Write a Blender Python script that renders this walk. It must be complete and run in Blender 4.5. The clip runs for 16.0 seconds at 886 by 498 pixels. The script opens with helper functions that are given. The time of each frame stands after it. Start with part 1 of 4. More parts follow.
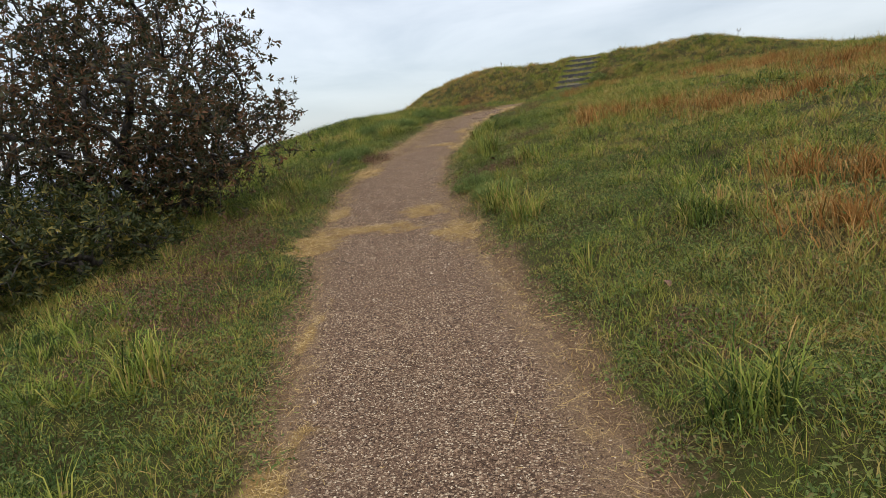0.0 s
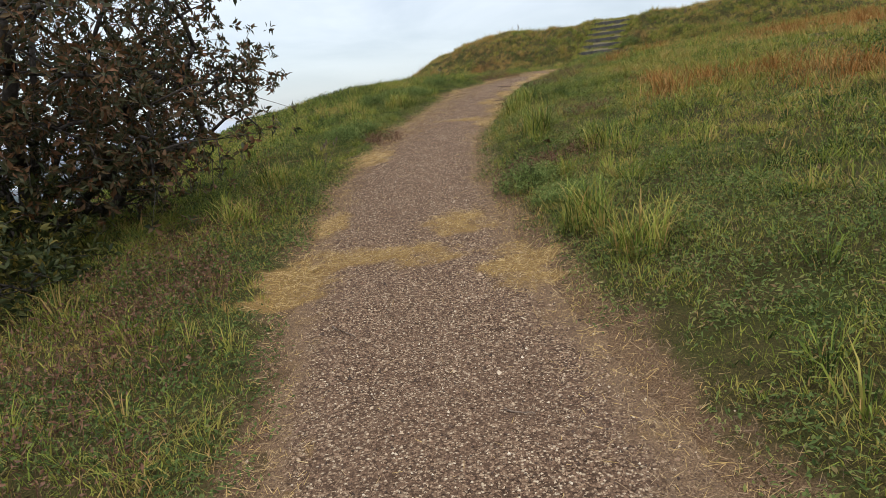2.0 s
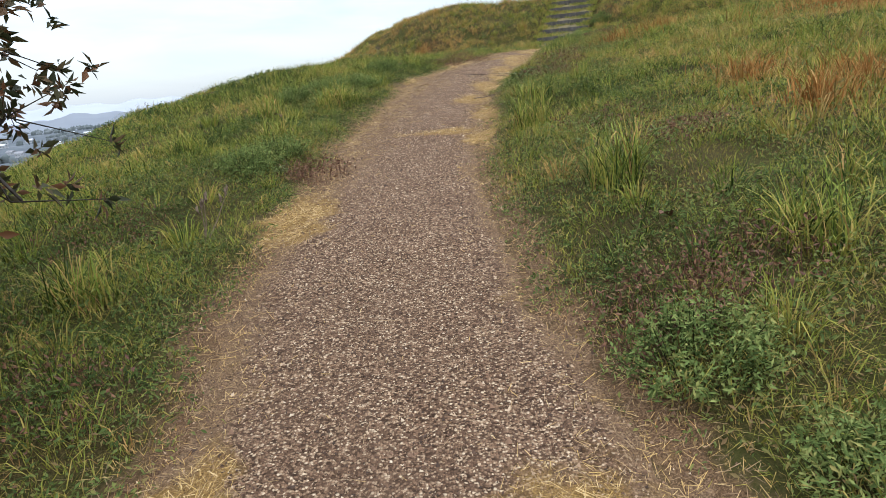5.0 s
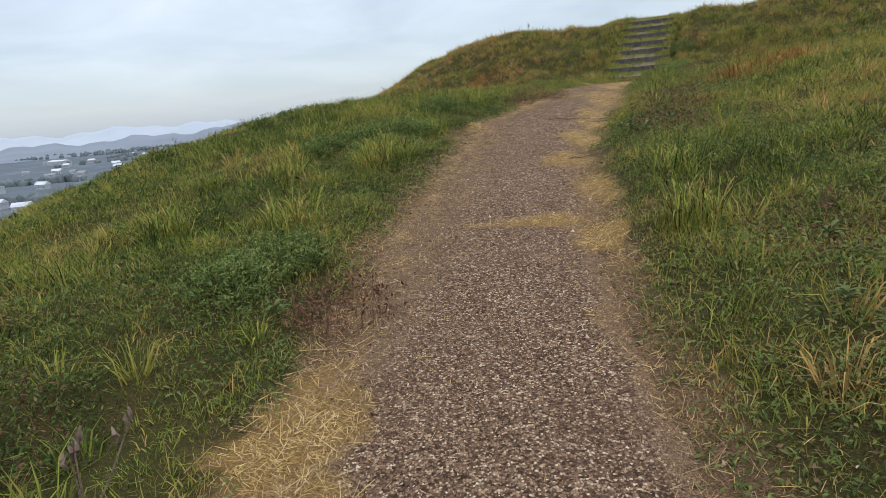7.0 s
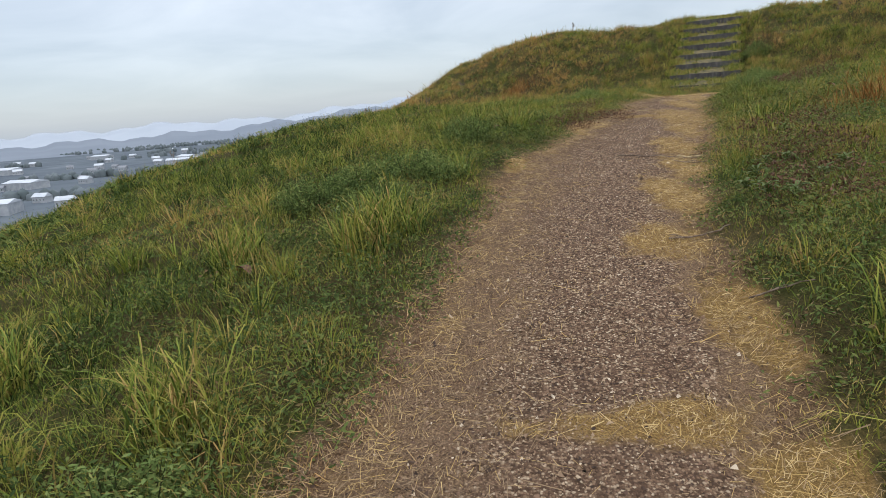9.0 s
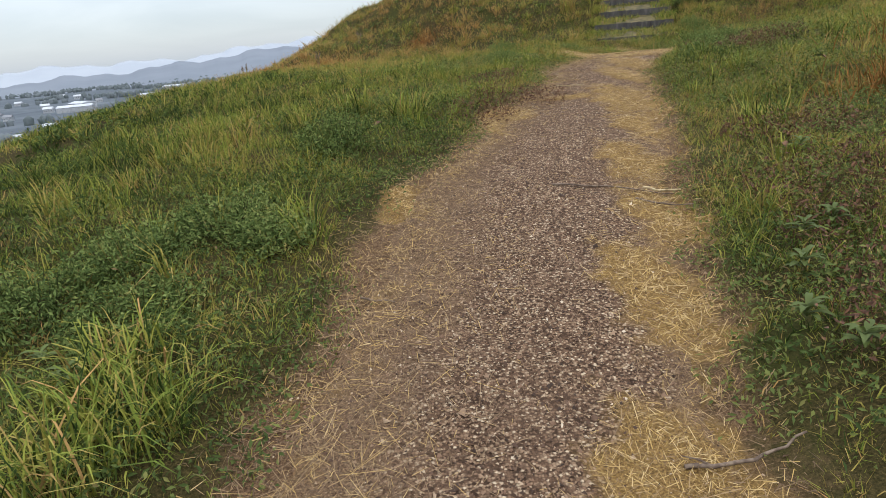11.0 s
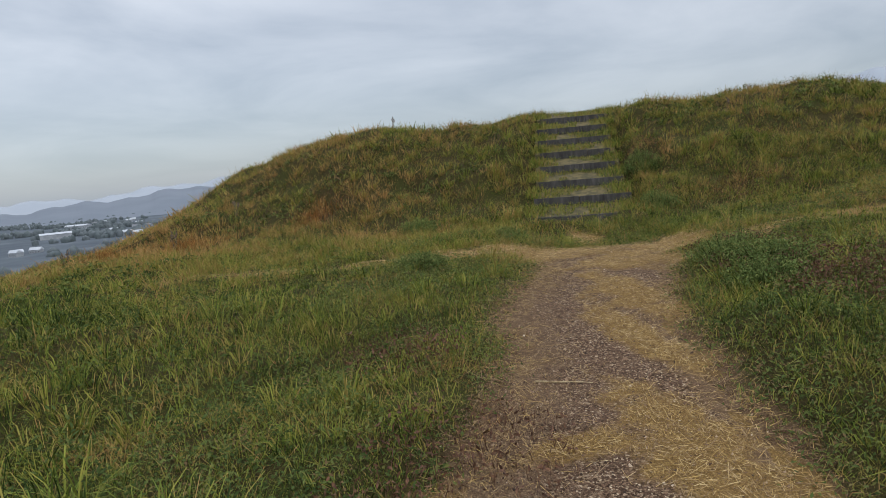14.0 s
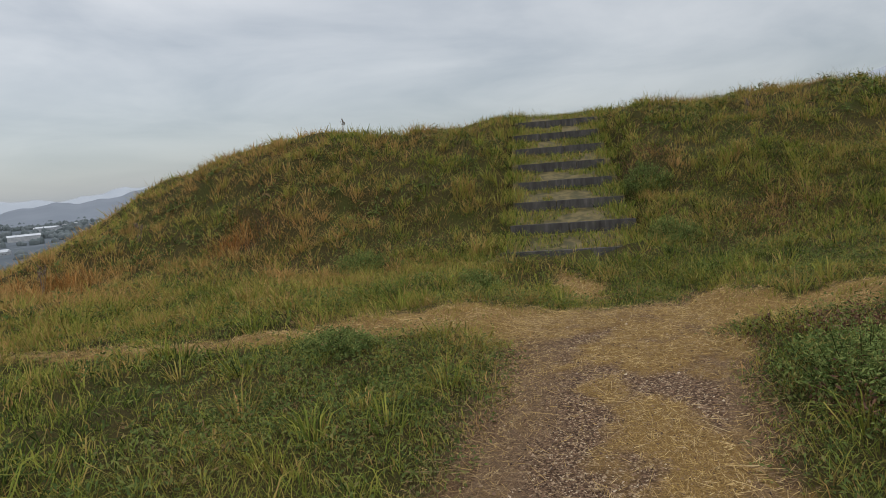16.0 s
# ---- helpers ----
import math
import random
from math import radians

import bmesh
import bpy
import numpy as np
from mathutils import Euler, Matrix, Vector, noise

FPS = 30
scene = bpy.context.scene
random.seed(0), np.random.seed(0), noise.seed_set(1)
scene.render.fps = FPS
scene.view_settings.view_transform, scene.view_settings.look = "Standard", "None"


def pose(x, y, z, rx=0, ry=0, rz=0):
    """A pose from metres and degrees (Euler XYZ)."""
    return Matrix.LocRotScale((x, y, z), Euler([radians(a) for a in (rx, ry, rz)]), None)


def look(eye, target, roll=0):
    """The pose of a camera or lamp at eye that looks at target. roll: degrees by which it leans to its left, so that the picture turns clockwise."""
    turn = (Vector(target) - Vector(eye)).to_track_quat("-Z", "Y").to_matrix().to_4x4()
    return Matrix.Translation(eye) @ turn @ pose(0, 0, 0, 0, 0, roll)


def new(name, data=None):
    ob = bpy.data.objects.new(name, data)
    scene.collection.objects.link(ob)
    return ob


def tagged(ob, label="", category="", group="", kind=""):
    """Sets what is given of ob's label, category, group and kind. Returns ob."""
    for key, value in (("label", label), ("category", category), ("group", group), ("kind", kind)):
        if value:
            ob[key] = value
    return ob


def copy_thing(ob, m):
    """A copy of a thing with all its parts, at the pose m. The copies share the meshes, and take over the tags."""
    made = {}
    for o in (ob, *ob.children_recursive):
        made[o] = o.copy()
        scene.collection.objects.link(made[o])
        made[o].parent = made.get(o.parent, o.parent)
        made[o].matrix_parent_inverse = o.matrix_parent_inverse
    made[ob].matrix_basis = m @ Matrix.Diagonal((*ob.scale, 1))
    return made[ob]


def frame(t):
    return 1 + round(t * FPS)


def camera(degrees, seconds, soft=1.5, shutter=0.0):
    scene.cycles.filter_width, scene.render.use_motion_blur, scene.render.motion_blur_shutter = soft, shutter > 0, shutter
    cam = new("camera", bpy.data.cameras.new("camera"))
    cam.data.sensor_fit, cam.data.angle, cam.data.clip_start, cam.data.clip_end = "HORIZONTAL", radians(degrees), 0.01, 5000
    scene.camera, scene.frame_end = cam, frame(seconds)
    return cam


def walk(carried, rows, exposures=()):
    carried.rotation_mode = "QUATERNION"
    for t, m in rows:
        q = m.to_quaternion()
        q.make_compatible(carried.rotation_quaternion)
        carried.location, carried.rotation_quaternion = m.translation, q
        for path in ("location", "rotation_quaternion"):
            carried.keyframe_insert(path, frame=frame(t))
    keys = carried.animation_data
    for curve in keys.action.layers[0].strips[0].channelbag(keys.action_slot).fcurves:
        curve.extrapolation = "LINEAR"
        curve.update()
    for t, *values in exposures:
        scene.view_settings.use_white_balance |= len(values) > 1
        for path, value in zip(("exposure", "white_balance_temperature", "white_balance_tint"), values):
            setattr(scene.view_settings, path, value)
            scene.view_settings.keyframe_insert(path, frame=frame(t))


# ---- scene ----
# seconds, stops, kelvin, tint
EXPOSURES = ((0.0, 0.0, 6800, 10), (2.0, 0.1, 6750, 10), (3.0, 0.46, 6500, 10), (3.7, 0.46, 6500, 10), (5.8, 0.26, 6500, 10), (7.0, -0.05, 6500, 10), (8.2, -0.08, 6500, 10), (10.5, -0.05, 6750, 10), (11.0, 0.08, 6650, 10), (12.2, 0.42, 6500, 10), (12.9, 0.4, 6500, 10), (13.6, -0.4, 6500, 10), (15.0, -0.49, 6950, 10), (16.0, -0.52, 7000, 10))
cam = camera(68.26, 16.0, soft=0.7)
# seconds, eye x, y, z, heading to the left, pitch, roll (degrees)
PATH = (
    (0, 0.000, 0.000, 1.500, 5.30, -9.91, -5.82),
    (0.5, -0.133, 0.584, 1.518, 7.98, -9.76, -5.27),
    (1, -0.258, 1.240, 1.519, 7.71, -9.93, -5.39),
    (1.5, -0.382, 1.880, 1.524, 6.42, -11.05, -5.42),
    (2, -0.525, 2.539, 1.555, 5.70, -12.38, -5.57),
    (2.5, -0.615, 3.167, 1.592, 6.86, -14.35, -5.32),
    (3, -0.725, 3.815, 1.624, 6.90, -15.66, -5.62),
    (3.5, -0.854, 4.424, 1.714, 6.44, -15.38, -5.44),
    (3.7, -0.898, 4.664, 1.729, 6.99, -14.71, -5.78),
    (5.8, -1.337, 7.206, 1.896, -3.60, -14.66, -5.09),
    (6, -1.377, 7.448, 1.914, -2.04, -14.06, -5.37),
    (6.5, -1.316, 8.010, 2.035, 0.52, -13.04, -4.93),
    (7, -1.392, 8.577, 2.069, 3.53, -12.29, -4.75),
    (7.5, -1.352, 9.150, 2.129, 1.86, -12.39, -4.71),
    (8, -1.482, 9.708, 2.171, 3.04, -12.37, -4.57),
    (8.2, -1.478, 9.914, 2.203, 5.24, -12.05, -4.87),
    (10.3, -1.361, 12.078, 2.537, 6.86, -14.46, -4.28),
    (10.5, -1.346, 12.284, 2.569, 5.56, -15.43, -4.36),
    (11, -1.170, 12.960, 2.663, -0.27, -17.75, -4.99),
    (11.5, -1.133, 13.629, 2.756, -7.02, -18.97, -5.37),
    (12, -1.153, 14.246, 2.853, -9.18, -18.98, -5.37),
    (12.5, -1.182, 14.852, 2.972, -10.41, -17.71, -5.33),
    (13, -1.057, 15.448, 3.086, -11.27, -13.62, -5.24),
    (13.5, -0.936, 16.086, 3.163, -9.24, -8.42, -4.99),
    (14, -0.735, 16.682, 3.220, -8.67, -6.72, -4.83),
    (14.5, -0.573, 17.286, 3.241, -8.03, -6.28, -4.57),
    (15, -0.381, 17.820, 3.299, -10.14, -6.46, -4.60),
    (15.5, -0.244, 18.435, 3.333, -10.14, -6.42, -4.50),
    (16, -0.000, 19.000, 3.393, -10.65, -6.70, -4.61),
)


def aim(x, y, z, heading, pitch, roll):
    h, p = radians(heading), radians(pitch)
    return look((x, y, z), (x - math.sin(h) * math.cos(p), y + math.cos(h) * math.cos(p), z + math.sin(p)), roll)


walk(cam, [(row[0], aim(*row[1:])) for row in PATH], EXPOSURES)

# ---- world and light: a bright overcast sky, brighter overhead than at the horizon ----
SUN_UP, SUN_TURN = 48.0, 150.0
world = bpy.data.worlds.new("overcast")
scene.world = world
world.use_nodes = True
wn, wl = world.node_tree.nodes, world.node_tree.links
wn.clear()


def wnode(kind, **sets):
    n = wn.new(kind)
    for k, v in sets.items():
        n.inputs[k].default_value = v
    return n


def wmath(op, a, b=None):
    n = wn.new("ShaderNodeMath")
    n.operation = op
    for k, v in enumerate((a, b)):
        if v is None:
            continue
        if isinstance(v, (int, float)):
            n.inputs[k].default_value = v
        else:
            wl.new(v, n.inputs[k])
    return n.outputs[0]


sky = wn.new("ShaderNodeTexSky")
sky.sky_type, sky.sun_disc = "NISHITA", False
sky.sun_elevation, sky.sun_rotation = radians(SUN_UP), radians(SUN_TURN)
clear_part = wnode("ShaderNodeBackground", Strength=0.05)
wl.new(sky.outputs[0], clear_part.inputs[0])
coord = wn.new("ShaderNodeTexCoord")
split = wn.new("ShaderNodeSeparateXYZ")
wl.new(coord.outputs["Generated"], split.inputs[0])
up = wmath("MAXIMUM", split.outputs[2], 0.0)
flat = wmath("ADD", up, 0.16)
plane = wn.new("ShaderNodeCombineXYZ")
wl.new(wmath("DIVIDE", split.outputs[0], flat), plane.inputs[0])
wl.new(wmath("DIVIDE", split.outputs[1], flat), plane.inputs[1])
cloud = wnode("ShaderNodeTexNoise", Scale=0.9, Detail=6.0, Roughness=0.52, Distortion=0.4)
wl.new(plane.outputs[0], cloud.inputs["Vector"])
ramp = wn.new("ShaderNodeValToRGB")
ramp.color_ramp.elements[0].position, ramp.color_ramp.elements[0].color = 0.34, (0.38, 0.415, 0.47, 1)
ramp.color_ramp.elements[1].position, ramp.color_ramp.elements[1].color = 0.66, (0.68, 0.705, 0.75, 1)
wl.new(cloud.outputs[0], ramp.inputs[0])
haze_mix = wn.new("ShaderNodeMix")
haze_mix.data_type = "RGBA"
haze_mix.inputs[7].default_value = (0.44, 0.52, 0.65, 1)
wl.new(wmath("POWER", wmath("SUBTRACT", 1.0, up), 9.0), haze_mix.inputs[0])
wl.new(ramp.outputs[0], haze_mix.inputs[6])
cloud_part = wn.new("ShaderNodeBackground")
wl.new(haze_mix.outputs[2], cloud_part.inputs[0])
wl.new(wmath("ADD", wmath("MULTIPLY", wmath("POWER", up, 1.4), 3.4), 0.82), cloud_part.inputs[1])
both = wn.new("ShaderNodeAddShader")
wl.new(clear_part.outputs[0], both.inputs[0])
wl.new(cloud_part.outputs[0], both.inputs[1])
wout = wn.new("ShaderNodeOutputWorld")
wl.new(both.outputs[0], wout.inputs[0])

sun = new("sun", bpy.data.lights.new("sun", "SUN"))
sun.data.energy, sun.data.angle, sun.data.color = 0.9, radians(18), (1.0, 0.96, 0.90)
a, e = radians(SUN_TURN), radians(SUN_UP)
sun.matrix_world = look((math.sin(a) * math.cos(e) * 40, math.cos(a) * math.cos(e) * 40, math.sin(e) * 40), (0, 0, 0))


# ---- materials ----
class Mat:
    """A small builder for node materials."""

    def __init__(self, name, rough=0.8, spec=0.3):
        self.m = bpy.data.materials.new(name)
        self.m.use_nodes = True
        self.n, self.l = self.m.node_tree.nodes, self.m.node_tree.links
        self.bsdf = self.n["Principled BSDF"]
        self.bsdf.inputs["Roughness"].default_value = rough
        self.bsdf.inputs["Specular IOR Level"].default_value = spec
        self.geo = self.n.new("ShaderNodeNewGeometry")

    def link(self, v, socket):
        if isinstance(v, (int, float)):
            socket.default_value = v
        elif isinstance(v, tuple):
            socket.default_value = (*v, 1) if len(v) == 3 else v
        else:
            self.l.new(v, socket)

    def pos(self):
        return self.geo.outputs["Position"]

    def noise(self, scale, detail=4.0, rough=0.55, vec=None):
        t = self.n.new("ShaderNodeTexNoise")
        t.inputs["Scale"].default_value, t.inputs["Detail"].default_value, t.inputs["Roughness"].default_value = scale, detail, rough
        self.l.new(vec or self.pos(), t.inputs["Vector"])
        return t.outputs[0]

    def voronoi(self, scale, out="Distance"):
        t = self.n.new("ShaderNodeTexVoronoi")
        t.inputs["Scale"].default_value = scale
        self.l.new(self.pos(), t.inputs["Vector"])
        return t.outputs[out]

    def attr(self, name):
        t = self.n.new("ShaderNodeAttribute")
        t.attribute_name = name
        return t.outputs["Fac"]

    def math(self, op, x, y=0.0, clamp=False):
        t = self.n.new("ShaderNodeMath")
        t.operation, t.use_clamp = op, clamp
        self.link(x, t.inputs[0]), self.link(y, t.inputs[1])
        return t.outputs[0]

    def span(self, v, lo, hi):
        """v from lo..hi to 0..1, smooth and clamped."""
        t = self.n.new("ShaderNodeMapRange")
        t.interpolation_type = "SMOOTHSTEP"
        self.link(v, t.inputs[0])
        t.inputs[1].default_value, t.inputs[2].default_value = lo, hi
        return t.outputs[0]

    def mix(self, fac, x, y):
        t = self.n.new("ShaderNodeMix")
        t.data_type = "RGBA"
        self.link(fac, t.inputs[0]), self.link(x, t.inputs[6]), self.link(y, t.inputs[7])
        return t.outputs[2]

    def ramp(self, fac, *stops):
        t = self.n.new("ShaderNodeValToRGB")
        els = t.color_ramp.elements
        while len(els) < len(stops):
            els.new(0.5)
        for el, (p, c) in zip(els, stops):
            el.position, el.color = p, (*c, 1)
        self.link(fac, t.inputs[0])
        return t.outputs[0]

    def island(self):
        return self.geo.outputs["Random Per Island"]

    def bump(self, h, strength=0.4, dist=0.01):
        t = self.n.new("ShaderNodeBump")
        t.inputs["Strength"].default_value, t.inputs["Distance"].default_value = strength, dist
        self.link(h, t.inputs["Height"])
        self.l.new(t.outputs[0], self.bsdf.inputs["Normal"])

    def done(self, colour, glow=0.0, thin=0.0):
        self.link(colour, self.bsdf.inputs["Base Color"])
        if thin:
            tr = self.n.new("ShaderNodeBsdfTranslucent")
            self.link(colour, tr.inputs[0])
            mx = self.n.new("ShaderNodeMixShader")
            mx.inputs[0].default_value = thin
            self.l.new(self.bsdf.outputs[0], mx.inputs[1])
            self.l.new(tr.outputs[0], mx.inputs[2])
            self.l.new(mx.outputs[0], self.n["Material Output"].inputs[0])
        if glow:
            self.link(colour, self.bsdf.inputs["Emission Color"])
            self.bsdf.inputs["Emission Strength"].default_value = glow
        return self.m


def grass_material(name, stops, hue=0.5, thin=0.12, clump=0.35):
    """Blades: dryness comes with the blade, the rest from patches in the meadow and from blade to blade."""
    k = Mat(name, 0.8, 0.08)
    patch, fine = k.noise(0.8, 3.0), k.noise(4.2, 3.0)
    v = k.math("ADD", k.attr("dry"), k.math("MULTIPLY", k.math("SUBTRACT", patch, 0.5), 0.6))
    v = k.math("ADD", v, k.math("MULTIPLY", k.math("SUBTRACT", fine, 0.5), clump))
    v = k.math("ADD", v, k.math("MULTIPLY", k.math("SUBTRACT", k.island(), 0.5), hue), True)
    return k.done(k.ramp(v, *stops), thin=thin)


GRASS = grass_material("meadow_grass", ((0.0, (0.026, 0.046, 0.010)), (0.2, (0.158, 0.204, 0.036)), (0.42, (0.250, 0.246, 0.047)), (0.62, (0.315, 0.245, 0.072)),
                                        (0.8, (0.30, 0.195, 0.075)), (1.0, (0.42, 0.25, 0.095))), 0.42, 0.17, clump=0.7)
DRY = grass_material("dead_grass", ((0.0, (0.12, 0.085, 0.025)), (0.4, (0.23, 0.105, 0.030)), (0.75, (0.33, 0.15, 0.042)), (1.0, (0.40, 0.24, 0.09))), 0.7)
STRAW = grass_material("straw", ((0.0, (0.13, 0.088, 0.058)), (0.38, (0.30, 0.210, 0.125)), (0.75, (0.45, 0.305, 0.110)), (1.0, (0.54, 0.41, 0.215))), 0.9, 0.1)
WEED = grass_material("weed_leaf", ((0.0, (0.036, 0.058, 0.016)), (0.4, (0.088, 0.124, 0.036)), (0.75, (0.165, 0.180, 0.052)), (1.0, (0.17, 0.115, 0.056))), 0.42, 0.2)
HERB = grass_material("herb_leaf", ((0.0, (0.040, 0.066, 0.018)), (0.4, (0.120, 0.170, 0.050)), (0.75, (0.205, 0.240, 0.075)), (1.0, (0.25, 0.21, 0.07))), 0.6, 0.2)


def soil_material():
    k = Mat("soil", 0.95, 0.05)
    fine, broad = k.noise(110, 6, 0.75), k.noise(1.6, 4)
    c = k.ramp(fine, (0.32, (0.010, 0.009, 0.004)), (0.52, (0.042, 0.035, 0.013)), (0.72, (0.12, 0.088, 0.035)))
    c = k.mix(k.math("MULTIPLY", k.span(broad, 0.45, 0.65), 0.6), c, (0.034, 0.042, 0.010))
    litter = k.ramp(k.noise(140, 6, 0.8), (0.36, (0.026, 0.015, 0.009)), (0.5, (0.105, 0.062, 0.036)), (0.66, (0.26, 0.17, 0.095)))
    e = k.math("ADD", k.attr("edge"), k.math("MULTIPLY", k.math("SUBTRACT", k.noise(8, 6, 0.7), 0.5), 1.3))
    c = k.mix(k.math("MULTIPLY", k.span(e, 0.25, 0.8), 0.9), c, litter)
    thatch = k.ramp(k.noise(150, 6, 0.8), (0.35, (0.055, 0.034, 0.014)), (0.5, (0.17, 0.105, 0.038)), (0.68, (0.34, 0.225, 0.085)))
    s = k.math("ADD", k.attr("straw"), k.math("MULTIPLY", k.math("SUBTRACT", k.noise(9, 4), 0.5), 0.8))
    c = k.mix(k.span(s, 0.25, 0.6), c, thatch)
    # the valley floor far below the hill: fields and built-up ground, haze painted blue-grey
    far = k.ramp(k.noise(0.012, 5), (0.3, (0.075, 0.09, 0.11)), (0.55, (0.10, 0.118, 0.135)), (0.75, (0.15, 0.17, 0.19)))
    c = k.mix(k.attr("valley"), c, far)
    k.bump(k.noise(45, 5), 0.6, 0.02)
    return k.done(c)


def gravel_material():
    k = Mat("gravel_bed", 0.95, 0.06)
    cell = k.voronoi(112, "Color")
    hsv = k.n.new("ShaderNodeSeparateColor")
    k.l.new(cell, hsv.inputs[0])
    c = k.ramp(hsv.outputs[0], (0.0, (0.035, 0.021, 0.014)), (0.35, (0.100, 0.060, 0.038)), (0.68, (0.200, 0.125, 0.079)), (0.88, (0.31, 0.218, 0.140)), (1.0, (0.54, 0.43, 0.30)))
    c = k.mix(k.math("MULTIPLY", k.span(k.voronoi(112, "Distance"), 0.4, 0.7), 0.5), c, (0.045, 0.029, 0.020))
    c = k.mix(k.math("MULTIPLY", k.span(k.noise(1.3, 5), 0.42, 0.7), 0.3), c, (0.115, 0.072, 0.047))
    litter = k.ramp(k.noise(140, 6, 0.8), (0.36, (0.034, 0.021, 0.013)), (0.5, (0.140, 0.088, 0.052)), (0.66, (0.34, 0.235, 0.135)))
    e = k.math("ADD", k.attr("edge"), k.math("MULTIPLY", k.math("SUBTRACT", k.noise(8, 6, 0.7), 0.5), 1.3))
    c = k.mix(k.math("MULTIPLY", k.span(e, 0.25, 0.8), 0.9), c, litter)
    thatch = k.ramp(k.noise(150, 6, 0.8), (0.36, (0.055, 0.032, 0.013)), (0.5, (0.20, 0.122, 0.043)), (0.66, (0.40, 0.265, 0.092)))
    s = k.math("ADD", k.attr("straw"), k.math("MULTIPLY", k.math("SUBTRACT", k.noise(6, 6, 0.7), 0.5), 1.3))
    c = k.mix(k.math("MULTIPLY", k.span(s, 0.22, 0.85), 0.88), c, thatch)
    k.bump(k.math("SUBTRACT", 1.0, k.voronoi(112)), 1.0, 0.008)
    return k.done(c)


def stone_material():
    k = Mat("pebble", 0.8, 0.12)
    c = k.ramp(k.island(), (0.0, (0.030, 0.018, 0.012)), (0.3, (0.095, 0.054, 0.034)), (0.6, (0.205, 0.122, 0.076)), (0.8, (0.31, 0.208, 0.130)), (0.95, (0.46, 0.34, 0.225)), (1.0, (0.62, 0.52, 0.39)))
    return k.done(k.mix(k.math("MULTIPLY", k.noise(160, 3), 0.35), c, (0.10, 0.08, 0.07)))


def board_material():
    k = Mat("weathered_board", 0.85, 0.2)
    stretch = k.n.new("ShaderNodeMapping")
    stretch.inputs["Scale"].default_value = (14, 14, 2.2)
    k.l.new(k.pos(), stretch.inputs[0])
    streak = k.noise(1.0, 5, 0.65, stretch.outputs[0])
    c = k.ramp(streak, (0.28, (0.034, 0.031, 0.030)), (0.55, (0.075, 0.070, 0.067)), (0.75, (0.14, 0.130, 0.122)))
    c = k.mix(k.math("MULTIPLY", k.span(k.noise(6, 4), 0.55, 0.75), 0.5), c, (0.08, 0.085, 0.045))
    k.bump(streak, 0.4, 0.006)
    return k.done(c)


def bark_material():
    k = Mat("bark", 0.9, 0.2)
    c = k.ramp(k.noise(26, 5, 0.65), (0.3, (0.020, 0.017, 0.014)), (0.6, (0.05, 0.042, 0.036)), (0.8, (0.09, 0.08, 0.07)))
    k.bump(k.noise(40, 4), 0.5, 0.01)
    return k.done(c)


def leaf_material(name, *stops):
    k = Mat(name, 0.55, 0.2)
    v = k.math("ADD", k.island(), k.math("MULTIPLY", k.math("SUBTRACT", k.noise(1.1, 3), 0.5), 0.9), True)
    return k.done(k.ramp(v, *stops), thin=0.25)


def plain_material(name, c1, c2, scale, rough=0.8, glow=0.0):
    k = Mat(name, rough)
    return k.done(k.mix(k.span(k.noise(scale, 4), 0.35, 0.65), c1, c2), glow=glow)


SOIL, BED, STONE, BOARD, BARK = soil_material(), gravel_material(), stone_material(), board_material(), bark_material()
TREE_LEAF = leaf_material("evergreen_leaf", (0.0, (0.020, 0.026, 0.011)), (0.4, (0.048, 0.048, 0.019)), (0.72, (0.098, 0.058, 0.026)), (1.0, (0.140, 0.064, 0.030)))
SHRUB_LEAF = leaf_material("shrub_leaf", (0.0, (0.014, 0.021, 0.006)), (0.5, (0.034, 0.044, 0.011)), (0.85, (0.080, 0.075, 0.018)), (1.0, (0.20, 0.15, 0.03)))
TWIG = plain_material("dry_twig", (0.09, 0.062, 0.045), (0.20, 0.15, 0.11), 40)
STALK = plain_material("dry_stalk", (0.34, 0.25, 0.13), (0.52, 0.42, 0.25), 60)
DEAD_LEAF = plain_material("dead_leaf", (0.07, 0.034, 0.022), (0.17, 0.085, 0.045), 50)
# hill colours hold the distance haze: bluer, and paler on the farther range
HILL_NEAR = plain_material("haze_tinted_hill", (0.135, 0.16, 0.195), (0.155, 0.18, 0.215), 0.004)
HILL_FAR = plain_material("haze_paled_hill", (0.30, 0.335, 0.38), (0.32, 0.355, 0.40), 0.003)
# valley woods and buildings: mist mixed into the base colours, greyer and bluer
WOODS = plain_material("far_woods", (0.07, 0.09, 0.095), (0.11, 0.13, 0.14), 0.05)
PALE_WALL = plain_material("hazed_render", (0.27, 0.29, 0.31), (0.34, 0.36, 0.38), 0.2)
WHITE_ROOF = plain_material("hazed_sheet_roof", (0.40, 0.43, 0.47), (0.48, 0.51, 0.55), 0.1)
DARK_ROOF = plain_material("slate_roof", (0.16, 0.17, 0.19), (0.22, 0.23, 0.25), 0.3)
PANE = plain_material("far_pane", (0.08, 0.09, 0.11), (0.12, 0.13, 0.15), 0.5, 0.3)


